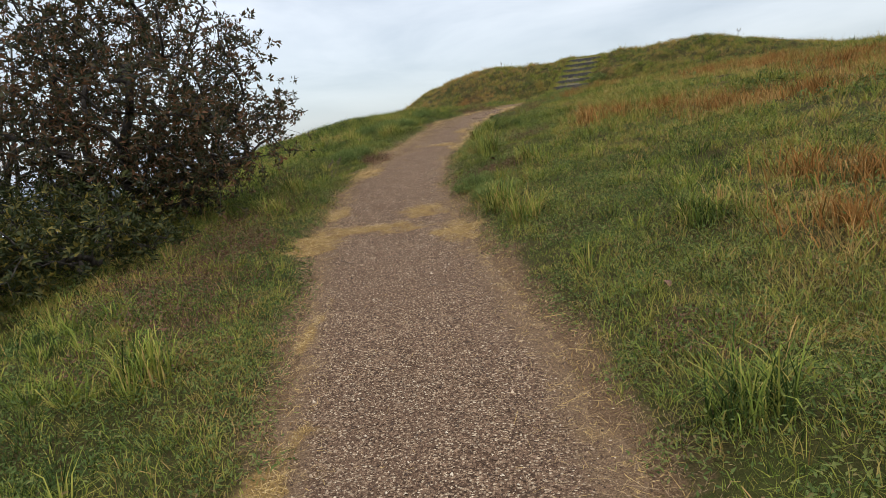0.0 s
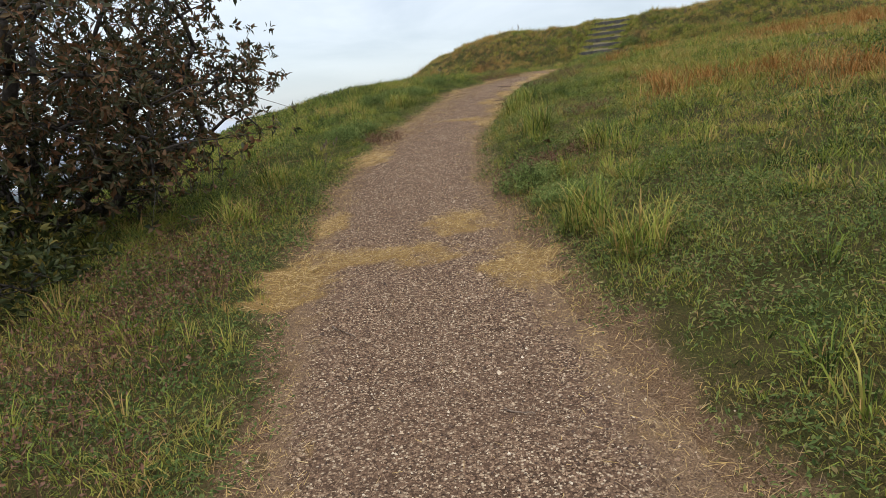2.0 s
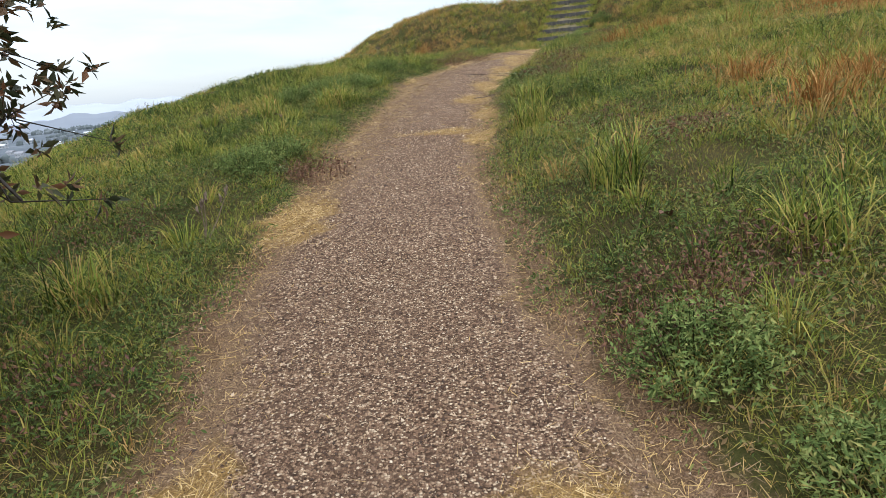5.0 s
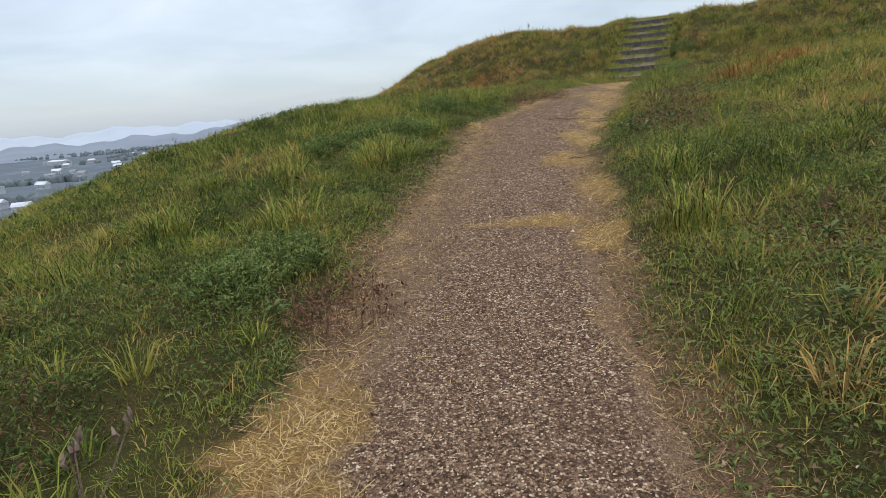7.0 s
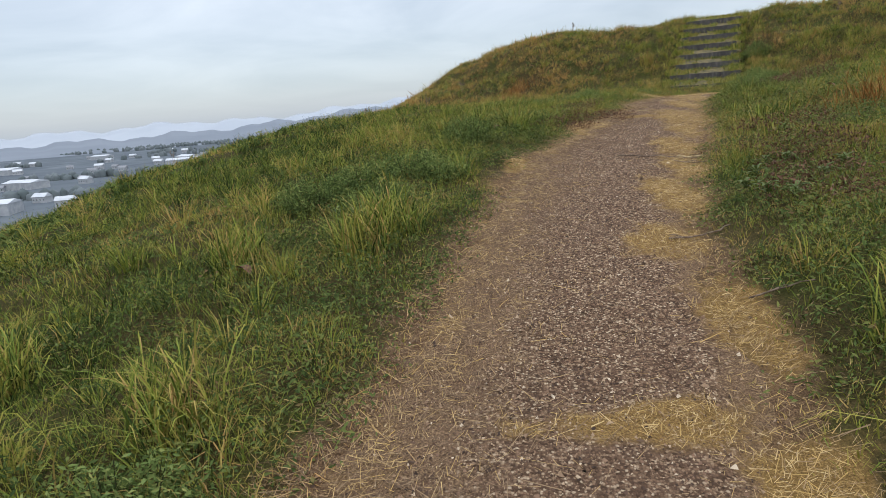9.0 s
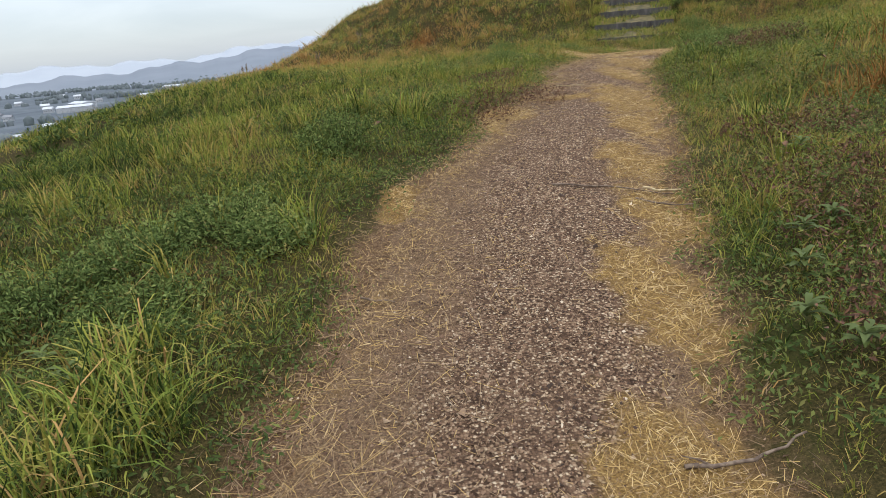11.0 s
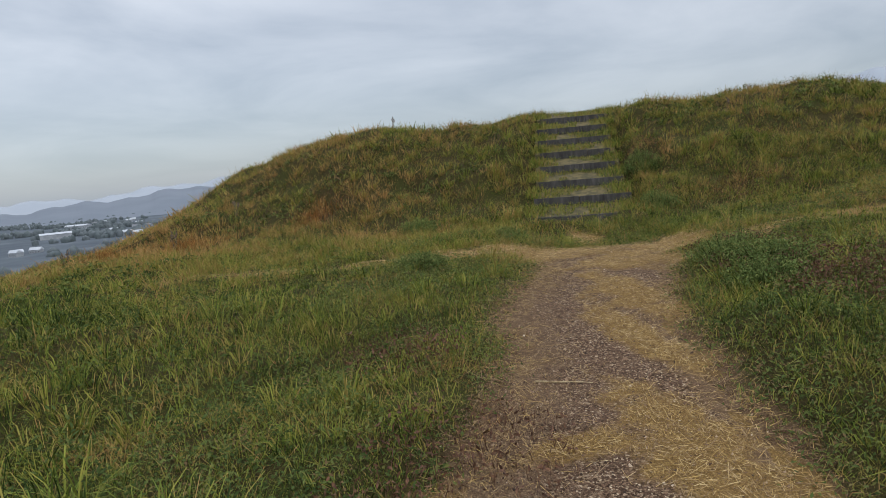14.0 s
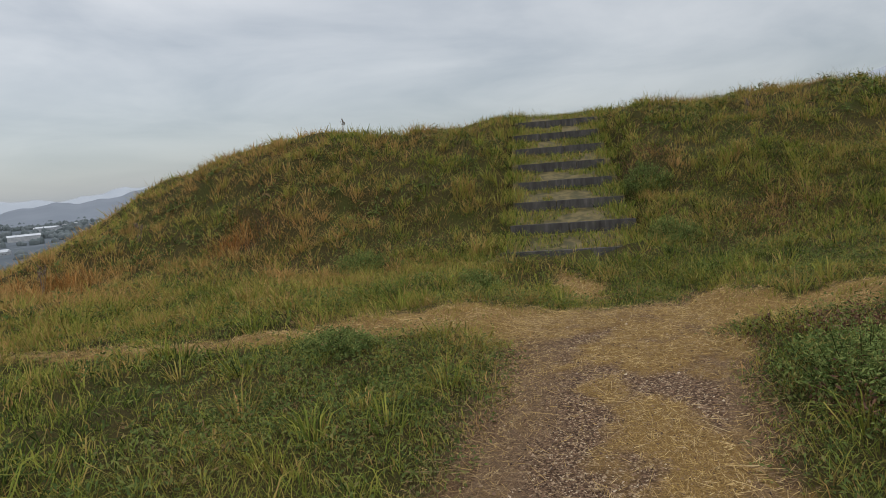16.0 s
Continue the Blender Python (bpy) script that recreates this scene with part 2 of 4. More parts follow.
# ---- mesh helpers ----
def raw_mesh(name, verts, tris, material, dry=None):
    """One mesh from numpy arrays of corners and triangles."""
    me = bpy.data.meshes.new(name)
    me.vertices.add(len(verts))
    me.vertices.foreach_set("co", np.asarray(verts, np.float32).ravel())
    me.loops.add(3 * len(tris))
    me.loops.foreach_set("vertex_index", np.asarray(tris, np.int32).ravel())
    me.polygons.add(len(tris))
    me.polygons.foreach_set("loop_start", np.arange(len(tris), dtype=np.int32) * 3)
    if dry is not None:
        me.attributes.new("dry", "FLOAT", "POINT").data.foreach_set("value", np.asarray(dry, np.float32).ravel())
    me.update(calc_edges=True)
    me.materials.append(material)
    return me


def bm_mesh(name, bm, material, smooth=False):
    me = bpy.data.meshes.new(name)
    bm.to_mesh(me)
    bm.free()
    me.materials.append(material)
    if smooth:
        me.polygons.foreach_set("use_smooth", [True] * len(me.polygons))
    return me


def part(name, bm, material, parent, label="", smooth=False):
    ob = new(name, bm_mesh(name, bm, material, smooth))
    ob.parent = parent
    return tagged(ob, label)


def box(bm, lo, hi, bevel=0.0, m=Matrix()):
    got = bmesh.ops.create_cube(bm, size=1.0)
    size, mid = Vector(hi) - Vector(lo), (Vector(hi) + Vector(lo)) / 2
    bmesh.ops.transform(bm, matrix=m @ Matrix.Translation(mid) @ Matrix.Diagonal((*size, 1)), verts=got["verts"])
    if bevel:
        edges = list({e for v in got["verts"] for e in v.link_edges})
        bmesh.ops.bevel(bm, geom=edges, offset=bevel, segments=2, affect="EDGES")


def tube(bm, points, radii, sides=6):
    """A tapering round limb through the given points."""
    rings = []
    for n, (p, r) in enumerate(zip(points, radii)):
        way = (points[min(n + 1, len(points) - 1)] - points[max(n - 1, 0)]).normalized()
        side = way.orthogonal().normalized()
        over = way.cross(side)
        rings.append([bm.verts.new(p + r * (math.cos(k * math.tau / sides) * side + math.sin(k * math.tau / sides) * over)) for k in range(sides)])
    for lower, upper in zip(rings, rings[1:]):
        for k in range(sides):
            bm.faces.new((lower[k], lower[(k + 1) % sides], upper[(k + 1) % sides], upper[k]))
    for ring in (rings[0][::-1], rings[-1]):
        bm.faces.new(ring)


# ---- the lie of the land ----
LEFT_Y = (-8, 0, 2.3, 4, 6.4, 8.0, 9.6, 10.8, 12.5, 14, 15.5, 17, 17.8, 18.9, 20.3, 21.3, 22.6, 24.0)
LEFT_X = (-0.7, -0.75, -0.96, -1.34, -1.79, -2.05, -2.2, -2.0, -1.95, -1.75, -1.47, -1.18, -0.82, -0.36, 0.22, 0.46, 1.1, 1.7)
RIGHT_Y = (-8, 2, 3.3, 5.5, 7.5, 9, 10.5, 12, 13.8, 15.2, 16.5, 17.3, 18.3, 19.8, 20.6, 21.3, 22.2, 24.0)
RIGHT_X = (0.55, 0.44, 0.36, -0.1, -0.5, -0.75, -0.79, -0.76, -0.58, -0.28, 0.08, 0.35, 0.70, 1.0, 1.3, 1.66, 2.15, 2.9)
# trodden straw: x, y, half width, half length
PATCHES = ((-1.45, 6.95, 0.62, 0.24), (-0.9, 7.62, 0.26, 0.34), (-0.45, 6.6, 0.26, 0.42), (-1.9, 6.6, 0.28, 0.45), (-1.96, 7.86, 0.15, 0.32),
           (-2.06, 10.5, 0.22, 0.55), (-0.98, 12.72, 0.46, 0.13), (-0.66, 12.4, 0.16, 0.35), (-0.64, 14.4, 0.2, 0.3), (-0.34, 15.35, 0.18, 0.5), (-0.08, 16.15, 0.15, 0.42), (0.38, 17.9, 0.16, 0.42), (-0.52, 13.5, 0.13, 0.45),
           (0.07, 17.0, 0.17, 0.5), (0.58, 18.9, 0.24, 0.8), (0.98, 20.4, 0.17, 0.8), (1.38, 21.4, 0.22, 0.7), (1.9, 22.5, 0.5, 0.4),
           (-1.36, 16.65, 0.06, 0.25), (-1.32, 3.9, 0.04, 0.7), (-1.0, 2.3, 0.05, 0.6), (-0.65, 18.4, 0.1, 0.4), (-0.43, 18.64, 0.16, 0.3), (0.17, 19.15, 0.28, 0.11),
           (2.36, 24.75, 0.2, 0.5), (2.7, 23.4, 0.5, 0.3), (2.1, 23.0, 0.4, 0.3))
CROSS_X, CROSS_Y = (-9.0, -4.5, -2.4, -0.6, 1.3, 2.4, 3.2, 5.5, 9.0), (25.0, 24.75, 24.35, 24.0, 23.7, 23.3, 22.8, 22.6, 22.2)
STEP_FOOT, STEP_TURN, STEP_WIDE, STEP_RISE, STEP_RUN = Vector((2.76, 25.90)), -20.0, 1.48, 0.246, 0.62


def sstep(lo, hi, v):
    t = np.clip((v - lo) / (hi - lo), 0.0, 1.0)
    return t * t * (3 - 2 * t)


def ripple(x, y, size, seed=0.0):
    """Cheap smooth unevenness between about -1 and 1, with waves of about the given size."""
    k = 6.283 / size
    v = np.sin(k * (0.93 * x + 0.36 * y) + seed) + np.sin(k * (-0.52 * x + 0.85 * y) * 1.31 + 2.1 * seed + 1.0)
    v = v + 0.7 * np.sin(k * (0.31 * x - 0.95 * y) * 1.83 + 0.7 * seed + 2.0) + 0.6 * np.sin(k * (0.8 * x + 0.6 * y) * 2.47 + seed + 4.0)
    return v / 2.4


def patchy(x, y, size, seed=0.0):
    """Irregular smooth blotches of about the given size, 0 to 1."""
    u, v = np.asarray(x, float) / size + 17.3 * seed, np.asarray(y, float) / size - 9.1 * seed
    i, j = np.floor(u), np.floor(v)
    fu, fv = u - i, v - j
    fu, fv = fu * fu * (3 - 2 * fu), fv * fv * (3 - 2 * fv)

    def corner(a_, b_):
        h = np.sin(a_ * 127.1 + b_ * 311.7 + seed * 74.7) * 43758.5453
        return h - np.floor(h)

    return (corner(i, j) * (1 - fu) + corner(i + 1, j) * fu) * (1 - fv) + (corner(i, j + 1) * (1 - fu) + corner(i + 1, j + 1) * fu) * fv


def inside(x, y):
    """How far a place lies inside the gravel, in metres; negative outside."""
    ragged = 0.05 * ripple(x, y, 1.9) + 0.022 * ripple(x, y, 0.6, 2.0)
    span = np.minimum(x - np.interp(y, LEFT_Y, LEFT_X), np.interp(y, RIGHT_Y, RIGHT_X) - x)
    return np.minimum(span, 23.6 - y) + ragged


def strewn(x, y):
    """How thickly straw lies, 0 to 1."""
    v = np.zeros(np.broadcast(x, y).shape)
    torn = 0.24 * ripple(x, y, 0.55, 3.3) + 0.18 * ripple(x, y, 0.21, 6.1) + 0.12 * sstep(13.0, 15.0, y)
    for px, py, rx, ry in PATCHES:
        v = np.maximum(v, np.clip(1.4 + torn - np.hypot((x - px) / rx, (y - py) / ry), 0, 1))
    band = np.abs(y - np.interp(x, CROSS_X, CROSS_Y)) / np.interp(x, (-9, -2, 0, 1.5, 3, 9), (0.12, 0.16, 0.3, 0.66, 0.4, 0.2))
    v = np.maximum(v, np.clip(1.4 - band, 0, 1) * np.interp(x, (-9, -2, 0.5, 3, 9), (0.4, 0.6, 0.8, 0.7, 0.2)))
    edge = np.exp(-((inside(x, y) - 0.04) / 0.15) ** 2) * np.interp(y, (0, 11, 13, 24), (0.22, 0.22, 0.3, 0.3))
    v = np.maximum(v, np.where(y < 24, edge, 0))
    return np.clip(v + 0.18 * ripple(x, y, 0.5, 5.0) * (v > 0.05), 0, 1)


def littered(x, y):
    """How thickly dead litter covers the margin of the gravel, 0 to 1; broader on the downhill side further up."""
    downhill = x < (np.interp(y, LEFT_Y, LEFT_X) + np.interp(y, RIGHT_Y, RIGHT_X)) / 2
    deep = np.where(downhill, np.interp(y, (0, 10, 13, 18, 24), (0.14, 0.2, 0.5, 0.4, 0.3)), np.interp(y, (0, 6, 9, 24), (0.30, 0.24, 0.15, 0.15)))
    d = inside(x, y)
    return np.where(y < 24.2, np.where(d > -0.04, np.exp(-((d + 0.04) / deep) ** 2), np.exp(-((d + 0.04) / 0.16) ** 2)), 0.0)


def on_steps(x, y):
    """Along and across the flight of steps, from the middle of its lowest board."""
    c, s = math.cos(radians(STEP_TURN)), math.sin(radians(STEP_TURN))
    dx, dy = x - STEP_FOOT.x, y - STEP_FOOT.y
    return -s * dx + c * dy, c * dx + s * dy


def climb(y):
    """Height of the path along the walk."""
    u = (np.clip(y, -6.0, 22.0) - 12.0) / 12.0
    return 1.187 + 1.6236 * u - 0.0073 * u**2 - 0.5755 * u**3


def height(x, y):
    """The bare ground: path, bank, brow and valley, mound with the steps."""
    x, y = np.asarray(x, float), np.asarray(y, float)
    z = climb(y) - 0.35 * np.clip(-6.0 - y, 0, 140)
    right = np.clip(x - np.interp(y, RIGHT_Y, RIGHT_X), 0, 400)
    slope = np.interp(y, (4, 9, 15, 22), (0.15, 0.15, 0.105, 0.10))
    z = z + 0.07 * sstep(0.0, 0.5, right) + slope * np.minimum(right, 14.0) * (1 - 0.03 * np.minimum(right, 14.0)) - 0.3 * np.clip(right - 18, 0, 240)
    left = np.clip(np.interp(y, LEFT_Y, LEFT_X) - x, 0, 400)
    z = z + 0.05 * sstep(0.0, 0.5, left)
    brow = np.clip(-2.3 - 0.12 * np.clip(y - 16.0, 0, 9) - x, 0, 400)
    z = z - np.where(brow < 7.0, 0.032 * brow**2, 1.568 + 0.448 * (brow - 7.0))
    past = (y - (25.75 - 0.36 * (x - 2.7))) * 0.941
    t = np.clip(past / 4.75, 0, 1)
    curve = t * t * (3 - 2 * t)
    straight = sstep(-0.6, 2.0, x)
    z = z + np.interp(x, (-3.0, 0.5, 3.5, 10.0), (1.85, 1.98, 1.88, 1.50)) * sstep(15.0, 8.5, x) * (curve + straight * 0.6 * (t - curve)) * sstep(-6.9, -0.3, x) - 0.02 * np.clip(past - 4.75, 0, 20) - 0.3 * np.clip(past - 14, 0, 250)
    off = np.clip(-inside(x, y) - 0.1, 0, 1)
    z = z + sstep(0.0, 0.6, off) * (0.035 * ripple(x, y, 1.6) + 0.05 * ripple(x, y, 5.2, 3.0)) + 0.008 * ripple(x, y, 0.8, 1.0)
    lumps = (patchy(x, y, 0.85, 5.0) - 0.5) + 0.6 * (patchy(x, y, 0.4, 6.0) - 0.5)
    z = z + 0.13 * lumps * sstep(0.6, 1.6, past) * sstep(14.0, 9.0, past) + 0.05 * lumps * sstep(0.5, 1.5, off + 0.5)
    along, across = on_steps(x, y)
    z = z + 0.13 * sstep(-1.3, -0.05, along) * sstep(1.4, 0.8, np.abs(across)) * (along < 0.3)
    flight = 2.20 + STEP_RISE * np.clip(along / STEP_RUN, 0, 8)
    cut = sstep(1.05, 0.75, np.abs(across)) * ((along > -0.1) & (along < 5.1))
    z = z * (1 - cut) + cut * np.where(along < 0.0, z, np.minimum(z, flight - 0.02))
    return np.maximum(z, -60.0 + 1.5 * ripple(x, y, 300.0))


def axis_steps(lo, hi, step):
    """Even steps over lo..hi, growing ones out to the horizon."""
    far = []
    d = step
    v = 0.0
    while v < 4400:
        d *= 1.16
        v += d
        far.append(v)
    far[-1] = 4600.0
    return np.array([lo - f for f in far[::-1]] + list(np.arange(lo, hi, step)) + [hi + f for f in far])


def lay_ground():
    xs, ys = axis_steps(-12.0, 14.0, 0.18), axis_steps(-3.0, 35.0, 0.18)
    gx, gy = np.meshgrid(xs, ys)
    gz = height(gx, gy)
    w = len(xs)
    idx = np.arange(len(xs) * len(ys)).reshape(len(ys), w)
    p, q, r, s = idx[:-1, :-1].ravel(), idx[:-1, 1:].ravel(), idx[1:, 1:].ravel(), idx[1:, :-1].ravel()
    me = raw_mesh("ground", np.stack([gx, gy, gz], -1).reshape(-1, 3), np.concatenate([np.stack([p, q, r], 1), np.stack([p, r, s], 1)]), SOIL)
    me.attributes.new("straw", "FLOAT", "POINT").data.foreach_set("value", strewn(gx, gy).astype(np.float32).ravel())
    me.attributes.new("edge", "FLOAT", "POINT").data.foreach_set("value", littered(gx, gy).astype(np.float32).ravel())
    # depth mask that brings in the haze-coloured valley floor
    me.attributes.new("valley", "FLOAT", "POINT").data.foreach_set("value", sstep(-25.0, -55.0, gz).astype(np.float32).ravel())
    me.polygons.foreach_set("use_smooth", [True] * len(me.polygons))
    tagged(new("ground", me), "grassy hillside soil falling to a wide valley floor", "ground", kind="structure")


def lay_path():
    """The gravel bed, a thin ragged sheet over the soil."""
    ys = np.arange(-4.0, 23.7, 0.06)
    us = np.linspace(-0.12, 1.12, 34)
    gy, gu = np.meshgrid(ys, us, indexing="ij")
    lx, rx = np.interp(gy, LEFT_Y, LEFT_X), np.interp(gy, RIGHT_Y, RIGHT_X)
    gx = lx + gu * (rx - lx)
    d = inside(gx, gy)
    gz = height(gx, gy) + 0.004 + 0.014 * np.clip(d / 0.16, -2.0, 1) + 0.003 * ripple(gx, gy, 0.35, 4.0)
    idx = np.arange(gx.size).reshape(gx.shape)
    p, q, r, s = idx[:-1, :-1].ravel(), idx[:-1, 1:].ravel(), idx[1:, 1:].ravel(), idx[1:, :-1].ravel()
    me = raw_mesh("gravel_path", np.stack([gx, gy, gz], -1).reshape(-1, 3), np.concatenate([np.stack([p, q, r], 1), np.stack([p, r, s], 1)]), BED)
    me.attributes.new("straw", "FLOAT", "POINT").data.foreach_set("value", strewn(gx, gy).astype(np.float32).ravel())
    me.attributes.new("edge", "FLOAT", "POINT").data.foreach_set("value", littered(gx, gy).astype(np.float32).ravel())
    me.polygons.foreach_set("use_smooth", [True] * len(me.polygons))
    tagged(new("gravel_path", me), "reddish brown gravel footpath with straw trodden into it", "path", kind="structure")


lay_ground()
lay_path()


# ---- the flight of board steps up the mound ----
def build_steps():
    flight = new("board_steps")
    flight.matrix_world = pose(STEP_FOOT.x, STEP_FOOT.y, 2.2, 0, 0, STEP_TURN)
    tagged(flight, "eight weathered grey board steps set into the mound", "steps")
    rnd = random.Random(4)
    for n in range(8):
        top, y0 = STEP_RISE * (n + 1) - 0.03, STEP_RUN * n
        skew, shift = rnd.uniform(-0.9, 0.9), (-0.02, 0.05, 0.04, 0.02, 0.0, -0.02, -0.03, 0.0)[n]
        wide = STEP_WIDE + (0.08, 0.02, -0.1, -0.2, -0.22, -0.16, -0.12, -0.16)[n]
        m = pose(shift, y0, 0, 0, 0, skew)
        joint = rnd.uniform(-0.3, 0.35)
        for lo, hi in ((-wide / 2, joint - 0.004), (joint + 0.004, wide / 2)):
            bm = bmesh.new()
            box(bm, (lo, 0.0, top - 0.30), (hi, 0.05, top + rnd.uniform(-0.004, 0.004)), 0.006, m)
            part("riser_board", bm, BOARD, flight)
        for sx in (-wide / 2 + 0.12, wide / 2 - 0.14):
            bm = bmesh.new()
            box(bm, (sx, 0.054, top - 0.34), (sx + 0.045, 0.094, top - 0.02), 0.004, m)
            part("stake", bm, BOARD, flight)
        bm = bmesh.new()
        cols, rows_ = 12, 6
        grid = [[bm.verts.new(m @ Vector((-0.72 + 1.44 * i / cols, 0.052 + 0.60 * j / rows_,
                                           top - 0.02 + 0.012 * math.sin(5.1 * i + n) * math.sin(2.7 * j + n) + 0.15 * j / rows_ - 0.02 * abs(i / cols - 0.5)))) for i in range(cols + 1)] for j in range(rows_ + 1)]
        for j in range(rows_):
            for i in range(cols):
                bm.faces.new((grid[j][i], grid[j][i + 1], grid[j + 1][i + 1], grid[j + 1][i]))
        low = [bm.verts.new(v.co - Vector((0, 0, 0.26))) for v in grid[0]]
        for i in range(cols):
            bm.faces.new((low[i], low[i + 1], grid[0][i + 1], grid[0][i]))
        part("tread", bm, TREAD, flight, "trodden earth and straw tread", True)


TREAD = plain_material("trodden_earth", (0.048, 0.043, 0.015), (0.125, 0.096, 0.037), 9)
build_steps()


# ---- meadow ----
rng = np.random.default_rng(7)


def scatter(x0, x1, y0, y1, per_m2):
    n = int((x1 - x0) * (y1 - y0) * per_m2)
    return rng.uniform(x0, x1, n), rng.uniform(y0, y1, n)


def blade_mesh(name, x, y, tall, wide, dry, material, lean=0.45, z=None, seg=2, turn=None):
    """Bent, tapering blades; two segments each, or one for those far off."""
    n = len(x)
    z = height(x, y) - 0.01 if z is None else z
    turn = rng.uniform(0, 2 * np.pi, n) if turn is None else turn
    way = np.stack([np.cos(turn), np.sin(turn)], 1)
    tilt = tall * lean * rng.uniform(0.2, 1.6, n)
    face = rng.uniform(0, 2 * np.pi, n)
    side = np.stack([np.cos(face), np.sin(face), 0 * face], 1) * wide[:, None] / 2
    base = np.stack([x, y, z], 1)
    mid = base + np.stack([way[:, 0] * tilt * 0.3, way[:, 1] * tilt * 0.3, tall * 0.58], 1)
    tip = base + np.stack([way[:, 0] * tilt, way[:, 1] * tilt, tall * np.clip(1.02 - 0.25 * (tilt / tall) ** 2, 0.3, 1)], 1)
    if seg == 2:
        v = np.stack([base - side, base + side, mid - side * 0.75, mid + side * 0.75, tip], 1).reshape(-1, 3)
        t = (np.arange(n) * 5)[:, None, None] + np.array([[0, 1, 3], [0, 3, 2], [2, 3, 4]])[None]
        d = np.repeat(dry, 5)
    else:
        v = np.stack([base - side, base + side, tip], 1).reshape(-1, 3)
        t = (np.arange(n) * 3)[:, None, None] + np.array([[0, 1, 2]])[None]
        d = np.repeat(dry, 3)
    return raw_mesh(name, v, t.reshape(-1, 3), material, d)


# stands of dead, rust-coloured grass: x, y, radius
RUST = ((3.4, 10.0, 0.8), (2.75, 10.8, 0.6), (2.1, 11.2, 0.5), (1.5, 10.7, 0.35), (5.3, 16.7, 1.2), (4.5, 9.8, 0.9), (6.1, 12.1, 1.2), (6.1, 15.6, 1.2), (7.2, 17.4, 1.1),
        (2.55, 5.7, 0.4), (2.9, 5.3, 0.35), (2.2, 4.25, 0.4), (1.8, 12.3, 0.4), (3.4, 18.9, 0.55), (2.0, 17.5, 0.5), (2.8, 17.9, 0.35), (7.5, 14.0, 1.0),
        (-3.4, 28.4, 0.6), (-4.8, 28.8, 0.7), (-1.2, 28.6, 0.5))


def dryness(x, y):
    v = 0.36 + 0.10 * ripple(x, y, 3.4, 1.5) + 0.26 * (patchy(x, y, 1.1, 1.0) - 0.5) + 0.22 * (patchy(x, y, 0.4, 2.0) - 0.5)
    for rx, ry, rr in RUST:
        v = v + 0.34 * np.clip(1.3 - np.hypot(x - rx, y - ry) / rr + 0.9 * (patchy(x, y, 0.4, 8.0) - 0.5), 0, 1)
    v = v - 0.13 * sstep(-2.5, -3.6, x) * sstep(25.0, 22.0, y) * sstep(7.0, 10.0, y) - 0.1 * sstep(-0.9, -1.4, x) * sstep(5.0, 3.5, y)
    v = v - 0.14 * sstep(0.4, -0.2, x) * sstep(17.0, 18.5, y) * sstep(24.0, 23.0, y)
    # verge blades darker: the shade deep between them is put into the colour
    v = v - 0.06 * sstep(1.6, 0.6, -inside(x, y)) * sstep(24.0, 22.0, y)
    v = v + 0.2 * sstep(25.5, 28.0, y) * sstep(2.2, -1.0, x) + 0.11 * sstep(24, 27, y)
    v = v - 0.12 * np.exp(-(((x - 1.6) / 1.2) ** 2 + ((y - 6.2) / 2.0) ** 2))
    v = v + 0.42 * np.exp(-((inside(x, y) + 0.04) / 0.17) ** 2)
    return v


def grow_meadow(name, x, y, tall, wide, seg, keep_in=-0.04, clump=9, spread=0.05, vary=0.15):
    """Blades in small clumps that arch outwards, with finer ones between them."""
    d = inside(x, y)
    along, across = on_steps(x, y)
    s = strewn(x, y)
    ok = (d < keep_in + 0.05 * rng.standard_normal(len(x))) & ~((np.abs(across) < 0.72 + 0.08 * rng.standard_normal(len(x))) & (along > -0.4) & (along < 5.0))
    ok &= (s < 0.42 + 0.35 * rng.random(len(x))) | (rng.random(len(x)) < 0.15)
    # downhill verge under the tree: dark weeds replace grass, standing in for shade too
    ok &= rng.random(len(x)) > 0.6 * np.exp(-((x + 2.5) / 0.9) ** 2 - ((y - 5.8) / 2.4) ** 2)
    x, y = x[ok], y[ok]
    lush = (0.3 + 0.65 * patchy(x, y, 1.5, 3.0) + 0.75 * patchy(x, y, 0.45, 4.0) ** 1.5) * rng.uniform(0.5, 1.6, len(x))
    dry = dryness(x, y) + vary * rng.standard_normal(len(x)) + 0.35 * (rng.random(len(x)) < 0.07)
    x, y, lush, dry = (np.repeat(v, clump) for v in (x, y, lush, dry))
    turn, far = rng.uniform(0, 2 * np.pi, len(x)), np.abs(rng.standard_normal(len(x))) * spread
    x, y = x + far * np.cos(turn), y + far * np.sin(turn)
    d, s = inside(x, y), strewn(x, y)
    h = tall * lush * rng.uniform(0.5, 1.3, len(x)) * (0.42 + 0.58 * sstep(0.0, 0.45, -d)) * (1 - 0.6 * s)
    w = wide * rng.uniform(0.7, 1.4, len(x))
    dry = dry + 0.05 * rng.standard_normal(len(x)) + 0.35 * (rng.random(len(x)) < 0.04)
    ob = new(name, blade_mesh(name, x, y, h, w, dry, GRASS, 1.1, seg=seg, turn=turn + rng.normal(0, 0.7, len(x))))
    return tagged(ob, "tangled green and yellowing meadow grass on the slope", "grass", kind="stuff")


def band(x, y):
    """Distance from the gravel's edge."""
    return -inside(x, y)


